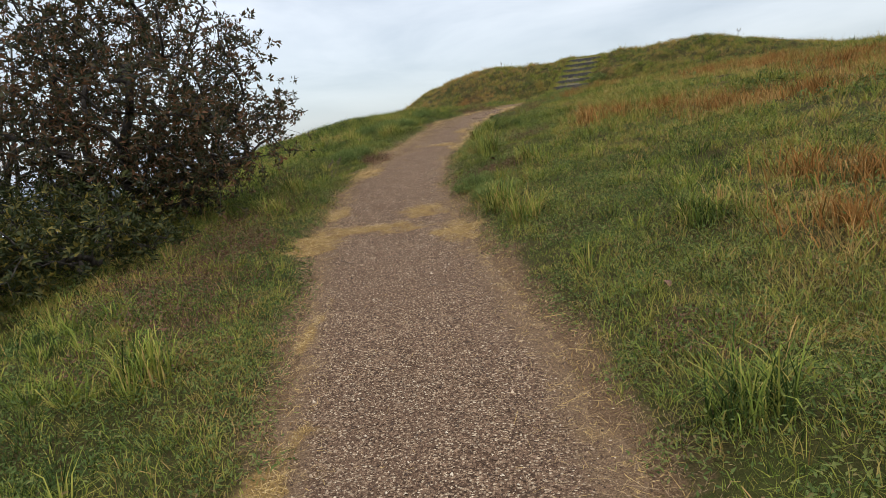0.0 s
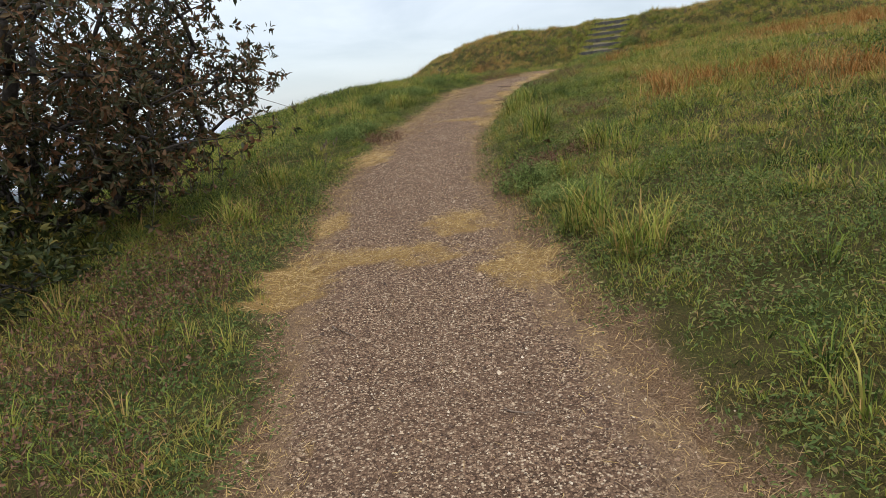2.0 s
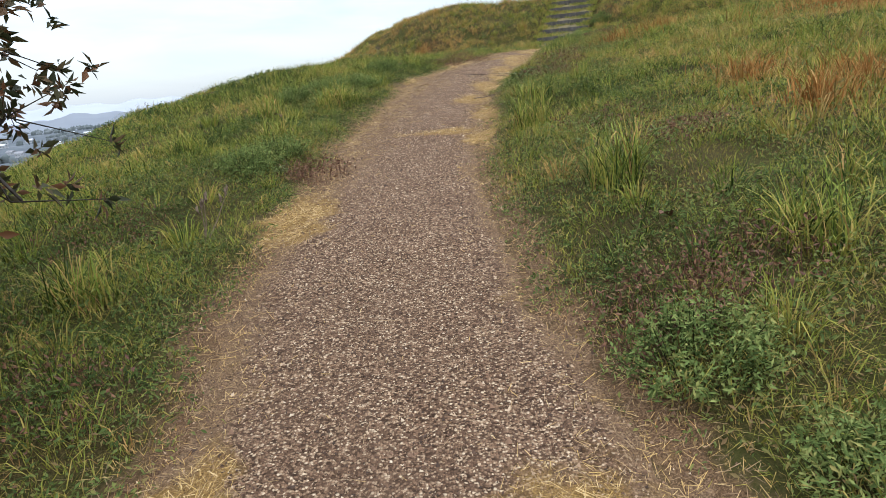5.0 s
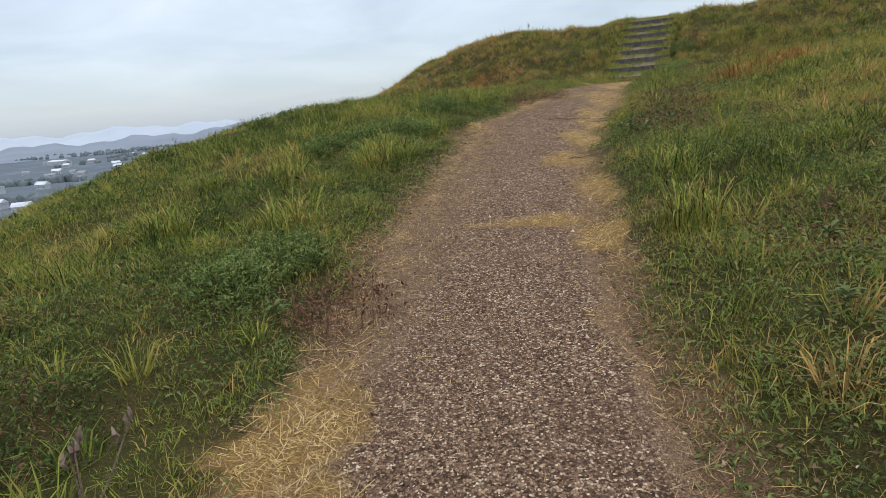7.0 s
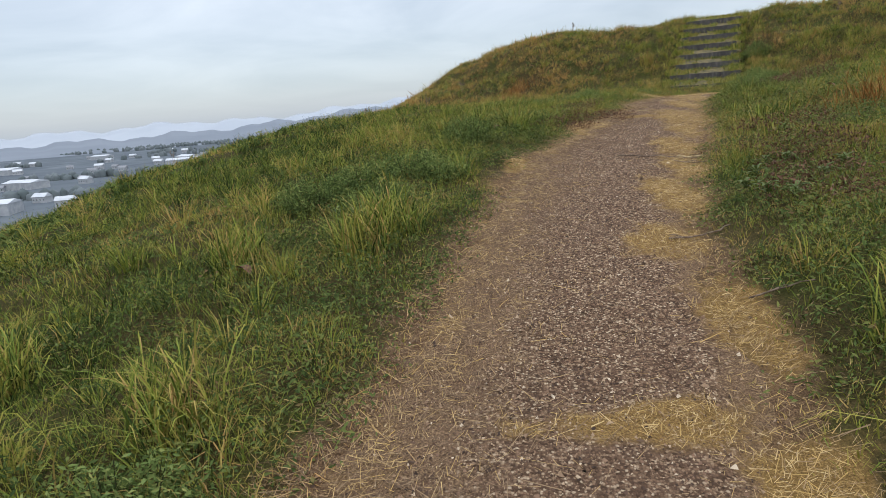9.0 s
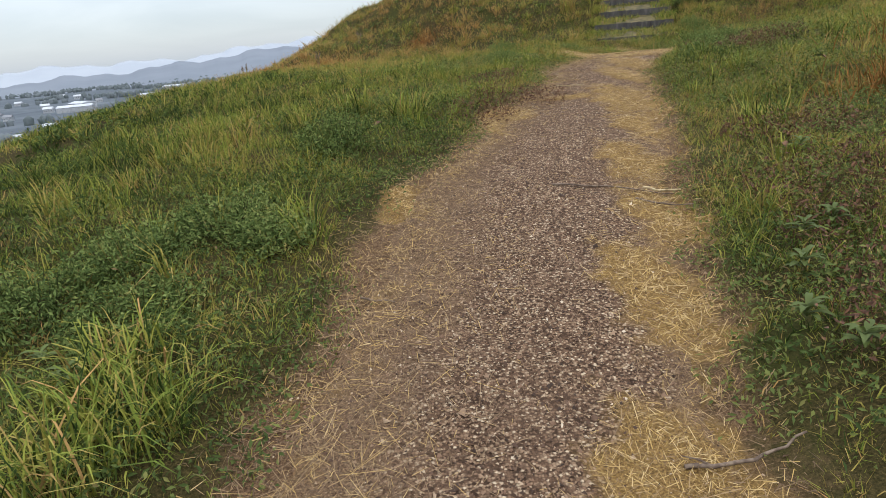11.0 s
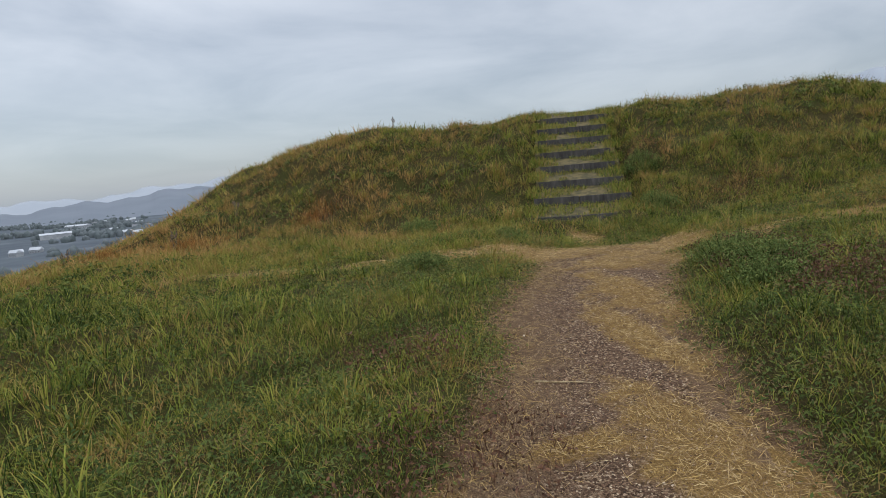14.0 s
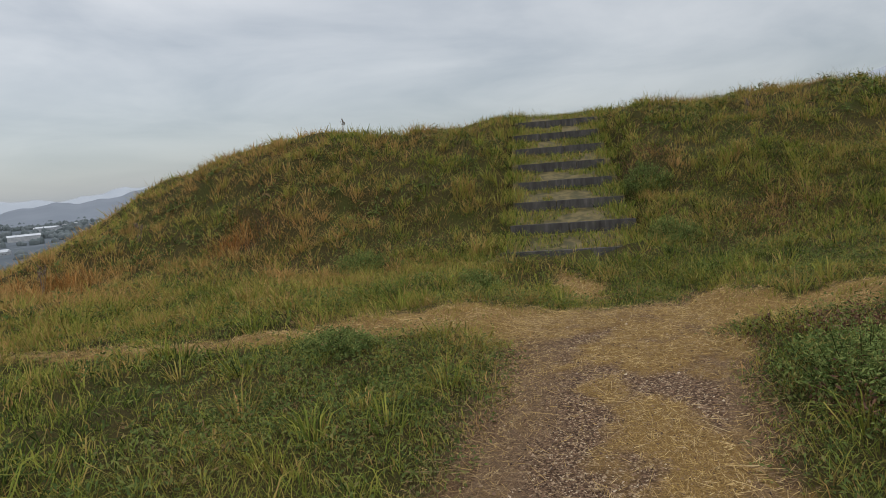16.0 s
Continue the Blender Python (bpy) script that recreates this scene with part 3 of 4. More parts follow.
x, y = scatter(-4.5, 5.0, 1.2, 25.0, 115)
k = band(x, y) < 1.7
grow_meadow("grass", x[k], y[k], 0.09, 0.0046, 2, spread=0.055)
x, y = scatter(-4.5, 5.0, 1.2, 25.0, 320)
k = band(x, y) < 1.8
grow_meadow("fine_grass", x[k], y[k], 0.065, 0.0042, 1, clump=10, spread=0.07)
x, y = scatter(-7.0, 7.0, 0.8, 27.0, 80)
k = (band(x, y) >= 1.7) & (band(x, y) < 4.2)
grow_meadow("grass", x[k], y[k], 0.115, 0.0062, 2, spread=0.06, vary=0.2)
x, y = scatter(-7.0, 7.0, 0.8, 27.0, 140)
k = (band(x, y) >= 1.8) & (band(x, y) < 4.3)
grow_meadow("fine_grass", x[k], y[k], 0.085, 0.0055, 1, spread=0.07, clump=12, vary=0.22)
x, y = scatter(-12.0, 13.0, 1.5, 33.0, 50)
k = (band(x, y) >= 4.2) & (band(x, y) < 12)
grow_meadow("grass", x[k], y[k], 0.125, 0.011, 1, spread=0.08, clump=14, vary=0.26)
x, y = scatter(-5.5, 13.0, 24.6, 31.5, 58)
k = band(x, y) < 4.4
grow_meadow("grass", x[k], y[k], 0.12, 0.010, 1, spread=0.08, clump=14, vary=0.26)
x, y = scatter(-22.0, 20.0, -9.0, 46.0, 7)
k = (x < -11.5) | (x > 12.5) | (y > 31.0) | (y < 1.2)
grow_meadow("grass", x[k], y[k], 0.16, 0.03, 1, spread=0.25)


def rust_stands():
    """Stands of dead, rust-coloured grass, each of them one patch."""
    for cx, cy, rr in RUST:
        n = int(720 * rr * rr) + 130
        r, t = 0.62 * rr * np.abs(rng.standard_normal(n)), rng.uniform(0, 2 * np.pi, n)
        x, y = cx + r * np.cos(t), cy + r * np.sin(t)
        ob = new("dead_grass", blade_mesh("dead_grass", x, y, rng.uniform(0.10, 0.34, n), rng.uniform(0.005, 0.011, n), rng.uniform(0.1, 0.85, n), DRY, 0.8))
        tagged(ob, "stand of dead rust-coloured grass among the green", "dead grass", kind="stuff")


rust_stands()


# ---- single large tufts: x, y, height, dryness ----
TUFTS = ((0.91, 2.48, 0.42, 0.25), (-2.0, 3.25, 0.42, 0.4), (-2.98, 9.4, 0.4, 0.5), (-0.1, 9.98, 0.5, 0.42), (0.44, 8.85, 0.4, 0.4), (0.02, 6.95, 0.5, 0.42),
         (0.25, 6.35, 0.42, 0.55), (-2.74, 7.8, 0.42, 0.6), (-0.24, 12.15, 0.42, 0.4), (-3.7, 13.2, 0.38, 0.36), (-2.3, 15.0, 0.34, 0.5), (-2.62, 12.7, 0.42, 0.5),
         (-2.15, 14.7, 0.36, 0.45), (-0.05, 13.0, 0.36, 0.4), (-2.3, 14.4, 0.46, 0.5), (-3.05, 14.35, 0.4, 0.45), (-1.35, 18.6, 0.4, 0.36), (-1.85, 19.0, 0.36, 0.4),
         (0.98, 17.15, 0.34, 0.36), (1.9, 26.6, 0.42, 0.75), (2.1, 28.2, 0.4, 0.72), (1.5, 5.0, 0.34, 0.28))


def grass_tuft(cx, cy, tall, dry):
    n = 210
    turn, spot = rng.uniform(0, 2 * np.pi, n), rng.uniform(0, 2 * np.pi, n)
    r = 0.17 * np.sqrt(rng.random(n))
    h = tall * rng.uniform(0.25, 0.95, n)
    x, y = r * np.cos(spot), r * np.sin(spot)
    z0 = float(height(cx, cy))
    base = np.stack([x, y, height(cx + x, cy + y) - z0 - 0.01], 1)
    way = np.stack([np.cos(turn), np.sin(turn), 0 * turn], 1)
    out = h * rng.uniform(0.15, 1.15, n)
    side = np.stack([-np.sin(turn), np.cos(turn), 0 * turn], 1) * rng.uniform(0.003, 0.0075, n)[:, None] / 1.4
    rows_ = []
    for s in (0.0, 0.33, 0.66, 0.88):
        mid = base + way * (out * s**1.7)[:, None] + np.array([0, 0, 1.0]) * (h * (s - 0.38 * s**3 * (out / h)))[:, None]
        rows_ += [mid - side * (1 - 0.55 * s), mid + side * (1 - 0.55 * s)]
    tip = base + way * (out * 1.05)[:, None] + np.array([0, 0, 1.0]) * (h * (1 - 0.52 * (out / h)))[:, None]
    v = np.stack(rows_ + [tip], 1).reshape(-1, 3)
    t = np.array([[0, 1, 3], [0, 3, 2], [2, 3, 5], [2, 5, 4], [4, 5, 7], [4, 7, 6], [6, 7, 8]])
    d = np.repeat(dry - 0.19 + 0.16 * rng.standard_normal(n) + 0.3 * (rng.random(n) < 0.12), 9)
    ob = new("grass_tuft")
    ob.location = (cx, cy, z0)
    look_ = "yellowing" if dry > 0.45 else "green"
    tagged(ob, f"tall arching {look_} grass tuft rooted in the meadow", "grass tuft", "grass tufts in the meadow")
    half = int(n * 0.78)
    for name, lo, hi, more, words in (("green_blade", 0, half, -0.04, ""), ("dry_blade", half, n, 0.22, "dry straw-coloured blades")):
        tri = ((np.arange(hi - lo) * 9)[:, None, None] + t[None]).reshape(-1, 3)
        bl = new(name, raw_mesh(name, v[lo * 9:hi * 9], tri, GRASS, d[lo * 9:hi * 9] + more))
        bl.parent = ob
        tagged(bl, words, kind="stuff")


for spec in TUFTS:
    grass_tuft(*spec)


def small_tufts():
    """Loose knee-high tussocks all over the meadow, too many to count."""
    x, y = scatter(-9.0, 10.0, 1.5, 31.0, 3.0)
    mx, my = scatter(-6.5, 11.0, 25.6, 31.5, 6.0)
    x, y = np.concatenate([x, mx]), np.concatenate([y, my])
    along, across = on_steps(x, y)
    ok = (inside(x, y) < -0.35) & (strewn(x, y) < 0.3) & ~((np.abs(across) < 0.9) & (along > -0.4) & (along < 5.2))
    x, y = x[ok], y[ok]
    n = 34
    lush, dry = np.repeat(rng.uniform(0.6, 1.25, len(x)), n), np.repeat(dryness(x, y) + rng.uniform(-0.12, 0.32, len(x)), n)
    x, y = np.repeat(x, n), np.repeat(y, n)
    turn = rng.uniform(0, 2 * np.pi, len(x))
    r = 0.07 * np.sqrt(rng.random(len(x)))
    me = blade_mesh("tussocks", x + r * np.cos(turn), y + r * np.sin(turn), 0.19 * lush * rng.uniform(0.4, 1.2, len(x)), rng.uniform(0.005, 0.010, len(x)),
                    dry + 0.08 * rng.standard_normal(len(x)), GRASS, 0.95, turn=turn)
    tagged(new("tussocks", me), "loose tussocks of longer yellowish meadow grass", "grass", kind="stuff")


small_tufts()


def leaf_quads(centre, normal, long_, wide, turn=None, along=None):
    """Pointed leaves, two triangles each, folded along the middle rib."""
    n = len(centre)
    ref = np.where(np.abs(normal[:, 2:]) < 0.9, np.array([[0, 0, 1.0]]), np.array([[1.0, 0, 0]]))
    a0 = np.cross(normal, ref)
    a0 /= np.linalg.norm(a0, axis=1, keepdims=True)
    b0 = np.cross(normal, a0)
    t = rng.uniform(0, 2 * np.pi, n) if turn is None else turn
    a1 = a0 * np.cos(t)[:, None] + b0 * np.sin(t)[:, None] if along is None else along
    b1 = np.cross(normal, a1)
    L, Wd = long_[:, None] / 2, wide[:, None] / 2
    lift = normal * Wd * 0.5
    v = np.stack([centre - a1 * L, centre + b1 * Wd + lift - a1 * L * 0.1, centre + a1 * L - lift * 0.5, centre - b1 * Wd + lift - a1 * L * 0.1], 1).reshape(-1, 3)
    tri = ((np.arange(n) * 4)[:, None, None] + np.array([[0, 1, 2], [0, 2, 3]])[None]).reshape(-1, 3)
    return v, tri


def unit(v):
    return v / np.linalg.norm(v, axis=1, keepdims=True)


def weed_carpet(name, x0, x1, per, lo, hi, size, bar, leaves):
    """Low broad-leaved weeds in patches beside the path and over the bank."""
    x, y = scatter(x0, x1, 1.0, 31.0, per)
    thick = ripple(x, y, 2.6, 7.0) + 0.6 * ripple(x, y, 0.9, 8.0)
    along, across = on_steps(x, y)
    ok = (thick > bar) & (band(x, y) > lo) & (band(x, y) < hi) & (strewn(x, y) < 0.35) & ~((np.abs(across) < 0.75) & (along > -0.3) & (along < 5.0))
    x, y = x[ok], y[ok]
    tall = np.repeat(rng.uniform(0.03, 0.13, len(x)) * (0.4 + 0.6 * sstep(0.1, 0.6, band(x, y))), leaves)
    cx, cy = np.repeat(x, leaves), np.repeat(y, leaves)
    # last term darkens leaves under the tree: dark weeds plus painted tree shade
    dry = np.repeat(0.32 + 0.4 * (dryness(x, y) - 0.33) + 0.18 * rng.standard_normal(len(x)) + 0.5 * (rng.random(len(x)) < 0.10) + 0.12 * (x > 0.2 - 0.06 * y) - 0.25 * np.exp(-((x + 2.5) / 0.9) ** 2 - ((y - 5.8) / 2.4) ** 2), leaves)
    px, py = cx + 0.055 * rng.standard_normal(len(cx)), cy + 0.055 * rng.standard_normal(len(cx))
    centre = np.stack([px, py, height(px, py) + tall * rng.uniform(0.2, 1.1, len(cx))], 1)
    normal = unit(np.stack([0.7 * rng.standard_normal(len(cx)), 0.7 * rng.standard_normal(len(cx)) - 0.2, np.ones(len(cx))], 1))
    v, t = leaf_quads(centre, normal, size * rng.uniform(0.6, 1.6, len(cx)), size * rng.uniform(0.24, 0.55, len(cx)))
    tagged(new(name, raw_mesh(name, v, t, WEED, np.repeat(dry, 4))), "low dark broad-leaved weeds growing through the grass", "weeds", kind="stuff")


weed_carpet("weeds", -5.0, 5.0, 220, 0.06, 1.7, 0.024, -0.6, 12)
weed_carpet("weeds", -7.5, 8.0, 62, 1.7, 4.5, 0.032, -0.4, 10)
weed_carpet("weeds", -9.0, 11.0, 26, 4.5, 10.0, 0.065, 0.0, 10)


def herb_clump(cx, cy, r, tall):
    """A soft, bushy, fine-leaved herb: thin stems crowded with small leaves."""
    z0 = float(height(cx, cy))
    herb = new("herb_clump")
    herb.location = (cx, cy, z0)
    tagged(herb, "bushy blue-green fine-leaved herb clump in the grass", "weed", "herb clumps in the meadow")
    stems = int(130 * r / 0.25)
    t, d = rng.uniform(0, 2 * np.pi, stems), r * np.sqrt(rng.random(stems))
    bx, by = d * np.cos(t) * 0.7, d * np.sin(t) * 0.7
    foot = np.stack([bx, by, height(cx + bx, cy + by) - z0], 1)
    top = foot + np.stack([d * np.cos(t) * 0.5, d * np.sin(t) * 0.5, tall * (1.05 - 0.6 * (d / r) ** 2) * rng.uniform(0.7, 1.15, stems)], 1)
    bm = bmesh.new()
    for a_, b_ in zip(foot[::3], top[::3]):
        tube(bm, [Vector(a_), Vector(b_)], [0.003, 0.0015], 3)
    tagged(part("stem", bm, SHRUB_LEAF, herb), kind="stuff")
    each = 24
    u = rng.uniform(0.25, 1.05, stems * each)
    c = np.repeat(foot, each, 0) * (1 - u)[:, None] + np.repeat(top, each, 0) * u[:, None] + 0.017 * rng.standard_normal((stems * each, 3))
    normal = unit(rng.standard_normal(c.shape) + np.array([0, 0, 0.9]))
    v, tri = leaf_quads(c, normal, rng.uniform(0.016, 0.036, len(c)), rng.uniform(0.005, 0.012, len(c)))
    dry = 0.22 + 0.3 * u + np.repeat(0.1 * rng.standard_normal(stems), each)
    leaves = new("foliage", raw_mesh("foliage", v, tri, HERB, np.repeat(dry, 4)))
    leaves.parent = herb
    tagged(leaves, kind="stuff")


for spec in ((-1.83, 17.67, 0.26, 0.24), (-2.29, 16.3, 0.28, 0.18), (-2.61, 15.92, 0.26, 0.18), (-1.99, 16.04, 0.2, 0.14), (-2.9, 15.55, 0.3, 0.2), (-2.4, 15.4, 0.26, 0.15),
             (-0.3, 8.3, 0.26, 0.18), (-0.05, 7.6, 0.24, 0.16), (-2.5, 12.13, 0.28, 0.2), (-2.7, 11.8, 0.26, 0.17), (2.1, 20.7, 0.28, 0.16), (2.35, 21.46, 0.34, 0.2),
             (2.4, 21.05, 0.3, 0.18), (0.05, 23.25, 0.24, 0.14), (1.5, 25.15, 0.22, 0.14), (3.85, 25.6, 0.26, 0.18), (0.46, 26.88, 0.3, 0.2), (4.3, 27.0, 0.3, 0.2)):
    herb_clump(*spec)


def broadleaf_plant(cx, cy, size):
    """A low plant with long pointed leaves that arch out from its foot."""
    z0 = float(height(cx, cy))
    plant = new("broadleaf_weed")
    size *= 0.62
    plant.matrix_world = pose(cx, cy, z0 + 0.03, 0, 0, 57 * (cx + cy))
    tagged(plant, "low broad-leaved weed with long pointed green leaves", "weed", "broad-leaved weeds on the verge")
    rnd = random.Random(int(997 * abs(cx) + 31 * cy))
    for q in range(13):
        turn, rise, long_ = q * 2.4 + rnd.uniform(-0.3, 0.3), rnd.uniform(0.35, 1.1), size * rnd.uniform(0.6, 1.1)
        out = Vector((math.cos(turn), math.sin(turn), 0))
        side = Vector((-math.sin(turn), math.cos(turn), 0))
        bm = bmesh.new()
        rows_ = []
        for k in range(6):
            u = k / 5
            mid = out * long_ * u * (0.9 - 0.1 * rise) + Vector((0, 0, long_ * (rise * u - 0.75 * rise * u * u) + 0.02 + 0.05 * q / 13))
            w = long_ * 0.13 * math.sin(math.pi * (0.08 + 0.9 * u)) + 0.001
            rows_.append([bm.verts.new(mid + side * w * e + Vector((0, 0, abs(e) * w * 0.45))) for e in (-1, 0, 1)])
        for lower, upper in zip(rows_, rows_[1:]):
            for k in range(2):
                bm.faces.new((lower[k], lower[k + 1], upper[k + 1], upper[k]))
        part("leaf", bm, BROAD_LEAF, plant, "", True)


BROAD_LEAF = leaf_material("broad_leaf", (0.0, (0.055, 0.078, 0.020)), (0.5, (0.105, 0.138, 0.038)), (0.85, (0.15, 0.165, 0.045)), (1.0, (0.20, 0.12, 0.06)))
for spec in ((0.02, 14.63, 0.17), (-0.02, 14.85, 0.15), (0.52, 15.62, 0.18), (0.1, 14.45, 0.16), (0.33, 15.5, 0.14), (0.16, 15.2, 0.15), (0.45, 14.9, 0.15), (0.75, 15.3, 0.16),
             (-0.1, 10.9, 0.14), (0.2, 11.6, 0.15), (0.35, 10.6, 0.14), (-2.45, 14.95, 0.14), (-2.65, 15.15, 0.13), (0.8, 16.4, 0.15), (-2.35, 11.4, 0.13)):
    broadleaf_plant(*spec)


def grass_on_treads():
    """Short grass and moss that creeps over the treads and the ends of the boards."""
    n = 16000
    along, across = rng.uniform(0.06, 8 * STEP_RUN, n), rng.uniform(-0.82, 0.82, n)
    part_ = (along / STEP_RUN) % 1.0
    ok = (part_ > 0.10) & ((np.abs(across) > 0.5 + 0.1 * rng.standard_normal(n)) | (patchy(across, along, 0.22, 3.0) > 0.62 - 0.3 * part_))
    along, across, part_ = along[ok], across[ok], part_[ok]
    c, s = math.cos(radians(STEP_TURN)), math.sin(radians(STEP_TURN))
    x, y = STEP_FOOT.x + c * across - s * along, STEP_FOOT.y + s * across + c * along
    z = 2.2 + STEP_RISE * (np.floor(along / STEP_RUN) + 1) - 0.06 + 0.15 * part_
    n = len(x)
    me = blade_mesh("step_grass", x, y, rng.uniform(0.02, 0.09, n) * (1 + 0.9 * (np.abs(across) > 0.52)), rng.uniform(0.005, 0.009, n), 0.34 + 0.18 * rng.standard_normal(n), GRASS, 1.0, z=z)
    tagged(new("step_grass", me), "short grass creeping over the earth treads", "grass", kind="stuff")


grass_on_treads()


def withered_weeds(cx, cy, r, tall, n):
    """A patch of withered dark weeds: thin stems with curled leaves."""
    a_, d_ = rng.uniform(0, 2 * np.pi, n), r * np.sqrt(rng.random(n))
    x, y = cx + d_ * np.cos(a_), cy + d_ * np.sin(a_)
    px, py = x + 0.03 * rng.standard_normal(n), y + 0.03 * rng.standard_normal(n)
    centre = np.stack([px, py, height(px, py) + tall * rng.uniform(0.1, 1.0, n)], 1)
    v, t = leaf_quads(centre, unit(rng.standard_normal((n, 3))), rng.uniform(0.015, 0.045, n), rng.uniform(0.006, 0.016, n))
    tagged(new("withered_weeds", raw_mesh("withered_weeds", v, t, DEAD_LEAF)), "patch of withered dark brown weeds on the verge", "weeds", kind="stuff")
    m = n // 4
    me = blade_mesh("withered_stems", x[:m], y[:m], tall * rng.uniform(0.7, 1.3, m), rng.uniform(0.003, 0.005, m), 0 * x[:m], DEAD_LEAF, 0.5)
    tagged(new("withered_stems", me), "thin withered brown weed stems on the verge", "weeds", kind="stuff")


for spec in ((-2.6, 6.3, 0.45, 0.14, 700), (-2.4, 5.4, 0.4, 0.12, 500), (-2.75, 8.4, 0.4, 0.12, 450), (-0.28, 8.6, 0.3, 0.15, 600), (0.1, 8.75, 0.3, 0.14, 400), (0.25, 11.7, 0.4, 0.10, 400),
             (-2.1, 11.55, 0.3, 0.13, 500), (0.55, 15.4, 0.35, 0.10, 500), (-0.45, 20.4, 0.35, 0.16, 500), (1.0, 3.2, 0.3, 0.10, 300), (-1.0, 28.6, 0.6, 0.2, 500), (5.2, 25.4, 0.6, 0.12, 600), (4.4, 27.4, 0.5, 0.2, 500), (0.4, 14.7, 0.4, 0.12, 700), (0.75, 15.9, 0.45, 0.12, 800), (1.0, 16.9, 0.4, 0.12, 600),
             (-2.3, 4.4, 0.5, 0.12, 600), (-3.0, 5.6, 0.6, 0.14, 800), (-3.1, 7.0, 0.5, 0.14, 700), (2.35, 21.2, 0.4, 0.12, 600), (2.9, 21.9, 0.4, 0.12, 500), (0.5, 10.7, 0.4, 0.12, 600), (-3.4, 10.5, 0.5, 0.12, 400), (-2.9, 4.9, 0.6, 0.12, 900), (-2.2, 3.6, 0.5, 0.10, 600), (-2.9, 6.5, 0.6, 0.13, 800), (-3.0, 7.8, 0.5, 0.12, 600), (2.6, 20.6, 0.5, 0.12, 700), (2.3, 20.2, 0.4, 0.11, 600), (2.7, 22.2, 0.35, 0.1, 400), (-0.3, 19.2, 0.45, 0.12, 600), (-0.8, 18.6, 0.4, 0.1, 500)):
    withered_weeds(*spec)


# ---- straw and stones on the path ----
def lay_straw():
    x, y = scatter(-3.2, 4.0, 0.8, 25.5, 6800)
    wx, wy = scatter(-6.0, 8.0, 21.5, 25.5, 900)
    x, y = np.concatenate([x, wx]), np.concatenate([y, wy])
    s, d = strewn(x, y), inside(x, y)
    left_side = x < (np.interp(y, LEFT_Y, LEFT_X) + np.interp(y, RIGHT_Y, RIGHT_X)) / 2
    edge = np.where(left_side & (y > 12), 0.62, 0.42) * littered(x, y)
    loose = np.where(d > 0.0, np.interp(y, (0, 11, 13, 24), (0.012, 0.012, 0.035, 0.035)), 0.0)
    ok = rng.random(len(x)) < np.clip(0.7 * (s - 0.2), 0, 0.5) + edge + loose
    x, y, s = x[ok], y[ok], s[ok]
    n = len(x)
    t = rng.uniform(0, 2 * np.pi, n)
    L = rng.uniform(0.014, 0.052, n) * (1 + 1.8 * (rng.random(n) < np.where(left_side[ok] & (y > 9), 0.16, 0.05)))
    w = rng.uniform(0.0012, 0.0026, n)
    way, side = np.stack([np.cos(t), np.sin(t)], 1), np.stack([-np.sin(t), np.cos(t)], 1)
    lift = 0.014 + 0.014 * np.clip(inside(x, y) / 0.16, 0.0, 1)

    def at(px, py, up_):
        return np.stack([px, py, height(px, py) + lift + up_], 1)

    a0 = at(x - way[:, 0] * L / 2, y - way[:, 1] * L / 2, rng.uniform(0, 0.010, n))
    a1 = at(x + way[:, 0] * L / 2, y + way[:, 1] * L / 2, rng.uniform(0, 0.02, n))
    sd = np.stack([side[:, 0], side[:, 1], 0.5 * rng.standard_normal(n)], 1) * w[:, None] / 2
    v = np.stack([a0 - sd, a0 + sd, a1 + sd * 0.6, a1 - sd * 0.6], 1).reshape(-1, 3)
    tri = ((np.arange(n) * 4)[:, None, None] + np.array([[0, 1, 2], [0, 2, 3]])[None]).reshape(-1, 3)
    dry = np.repeat(0.28 + 0.40 * s + 0.15 * rng.standard_normal(n), 4)
    tagged(new("straw", raw_mesh("straw", v, tri, STRAW, dry)), "mown dry straw strewn along the gravel path", "straw", kind="stuff")


def lay_pebbles():
    x, y = scatter(-2.5, 3.0, 1.4, 23.4, 4700)
    s = strewn(x, y)
    ok = (inside(x, y) > 0.0 + 0.09 * rng.standard_normal(len(x))) & (rng.random(len(x)) > 0.8 * s)
    ok &= rng.random(len(x)) < np.interp(y, (1, 16, 24), (1.0, 1.0, 0.7))
    x, y = x[ok], y[ok]
    n = len(x)
    r = 0.0034 * np.exp(0.40 * rng.standard_normal(n))
    z = height(x, y) + 0.004 + 0.014 * np.clip(inside(x, y) / 0.16, 0.0, 1)
    ang = rng.uniform(0, 2 * np.pi, n)
    ring = []
    for q in range(3):
        rr = r * rng.uniform(0.75, 1.5, n)
        aa = ang + q * np.pi * 2 / 3 + 0.4 * rng.standard_normal(n)
        ring.append(np.stack([x + rr * np.cos(aa), y + rr * np.sin(aa), z + r * rng.uniform(-0.2, 0.4, n)], 1))
    top = np.stack([x + 0.4 * r * rng.standard_normal(n), y + 0.4 * r * rng.standard_normal(n), z + r * rng.uniform(0.8, 1.6, n)], 1)
    v = np.stack(ring + [top], 1).reshape(-1, 3)
    tri = ((np.arange(n) * 4)[:, None, None] + np.array([[0, 1, 3], [1, 2, 3], [2, 0, 3]])[None]).reshape(-1, 3)
    tagged(new("pebbles", raw_mesh("pebbles", v, tri, STONE)), "small angular reddish brown and pale pebbles of the path", "gravel", kind="stuff")


lay_straw()
lay_pebbles()


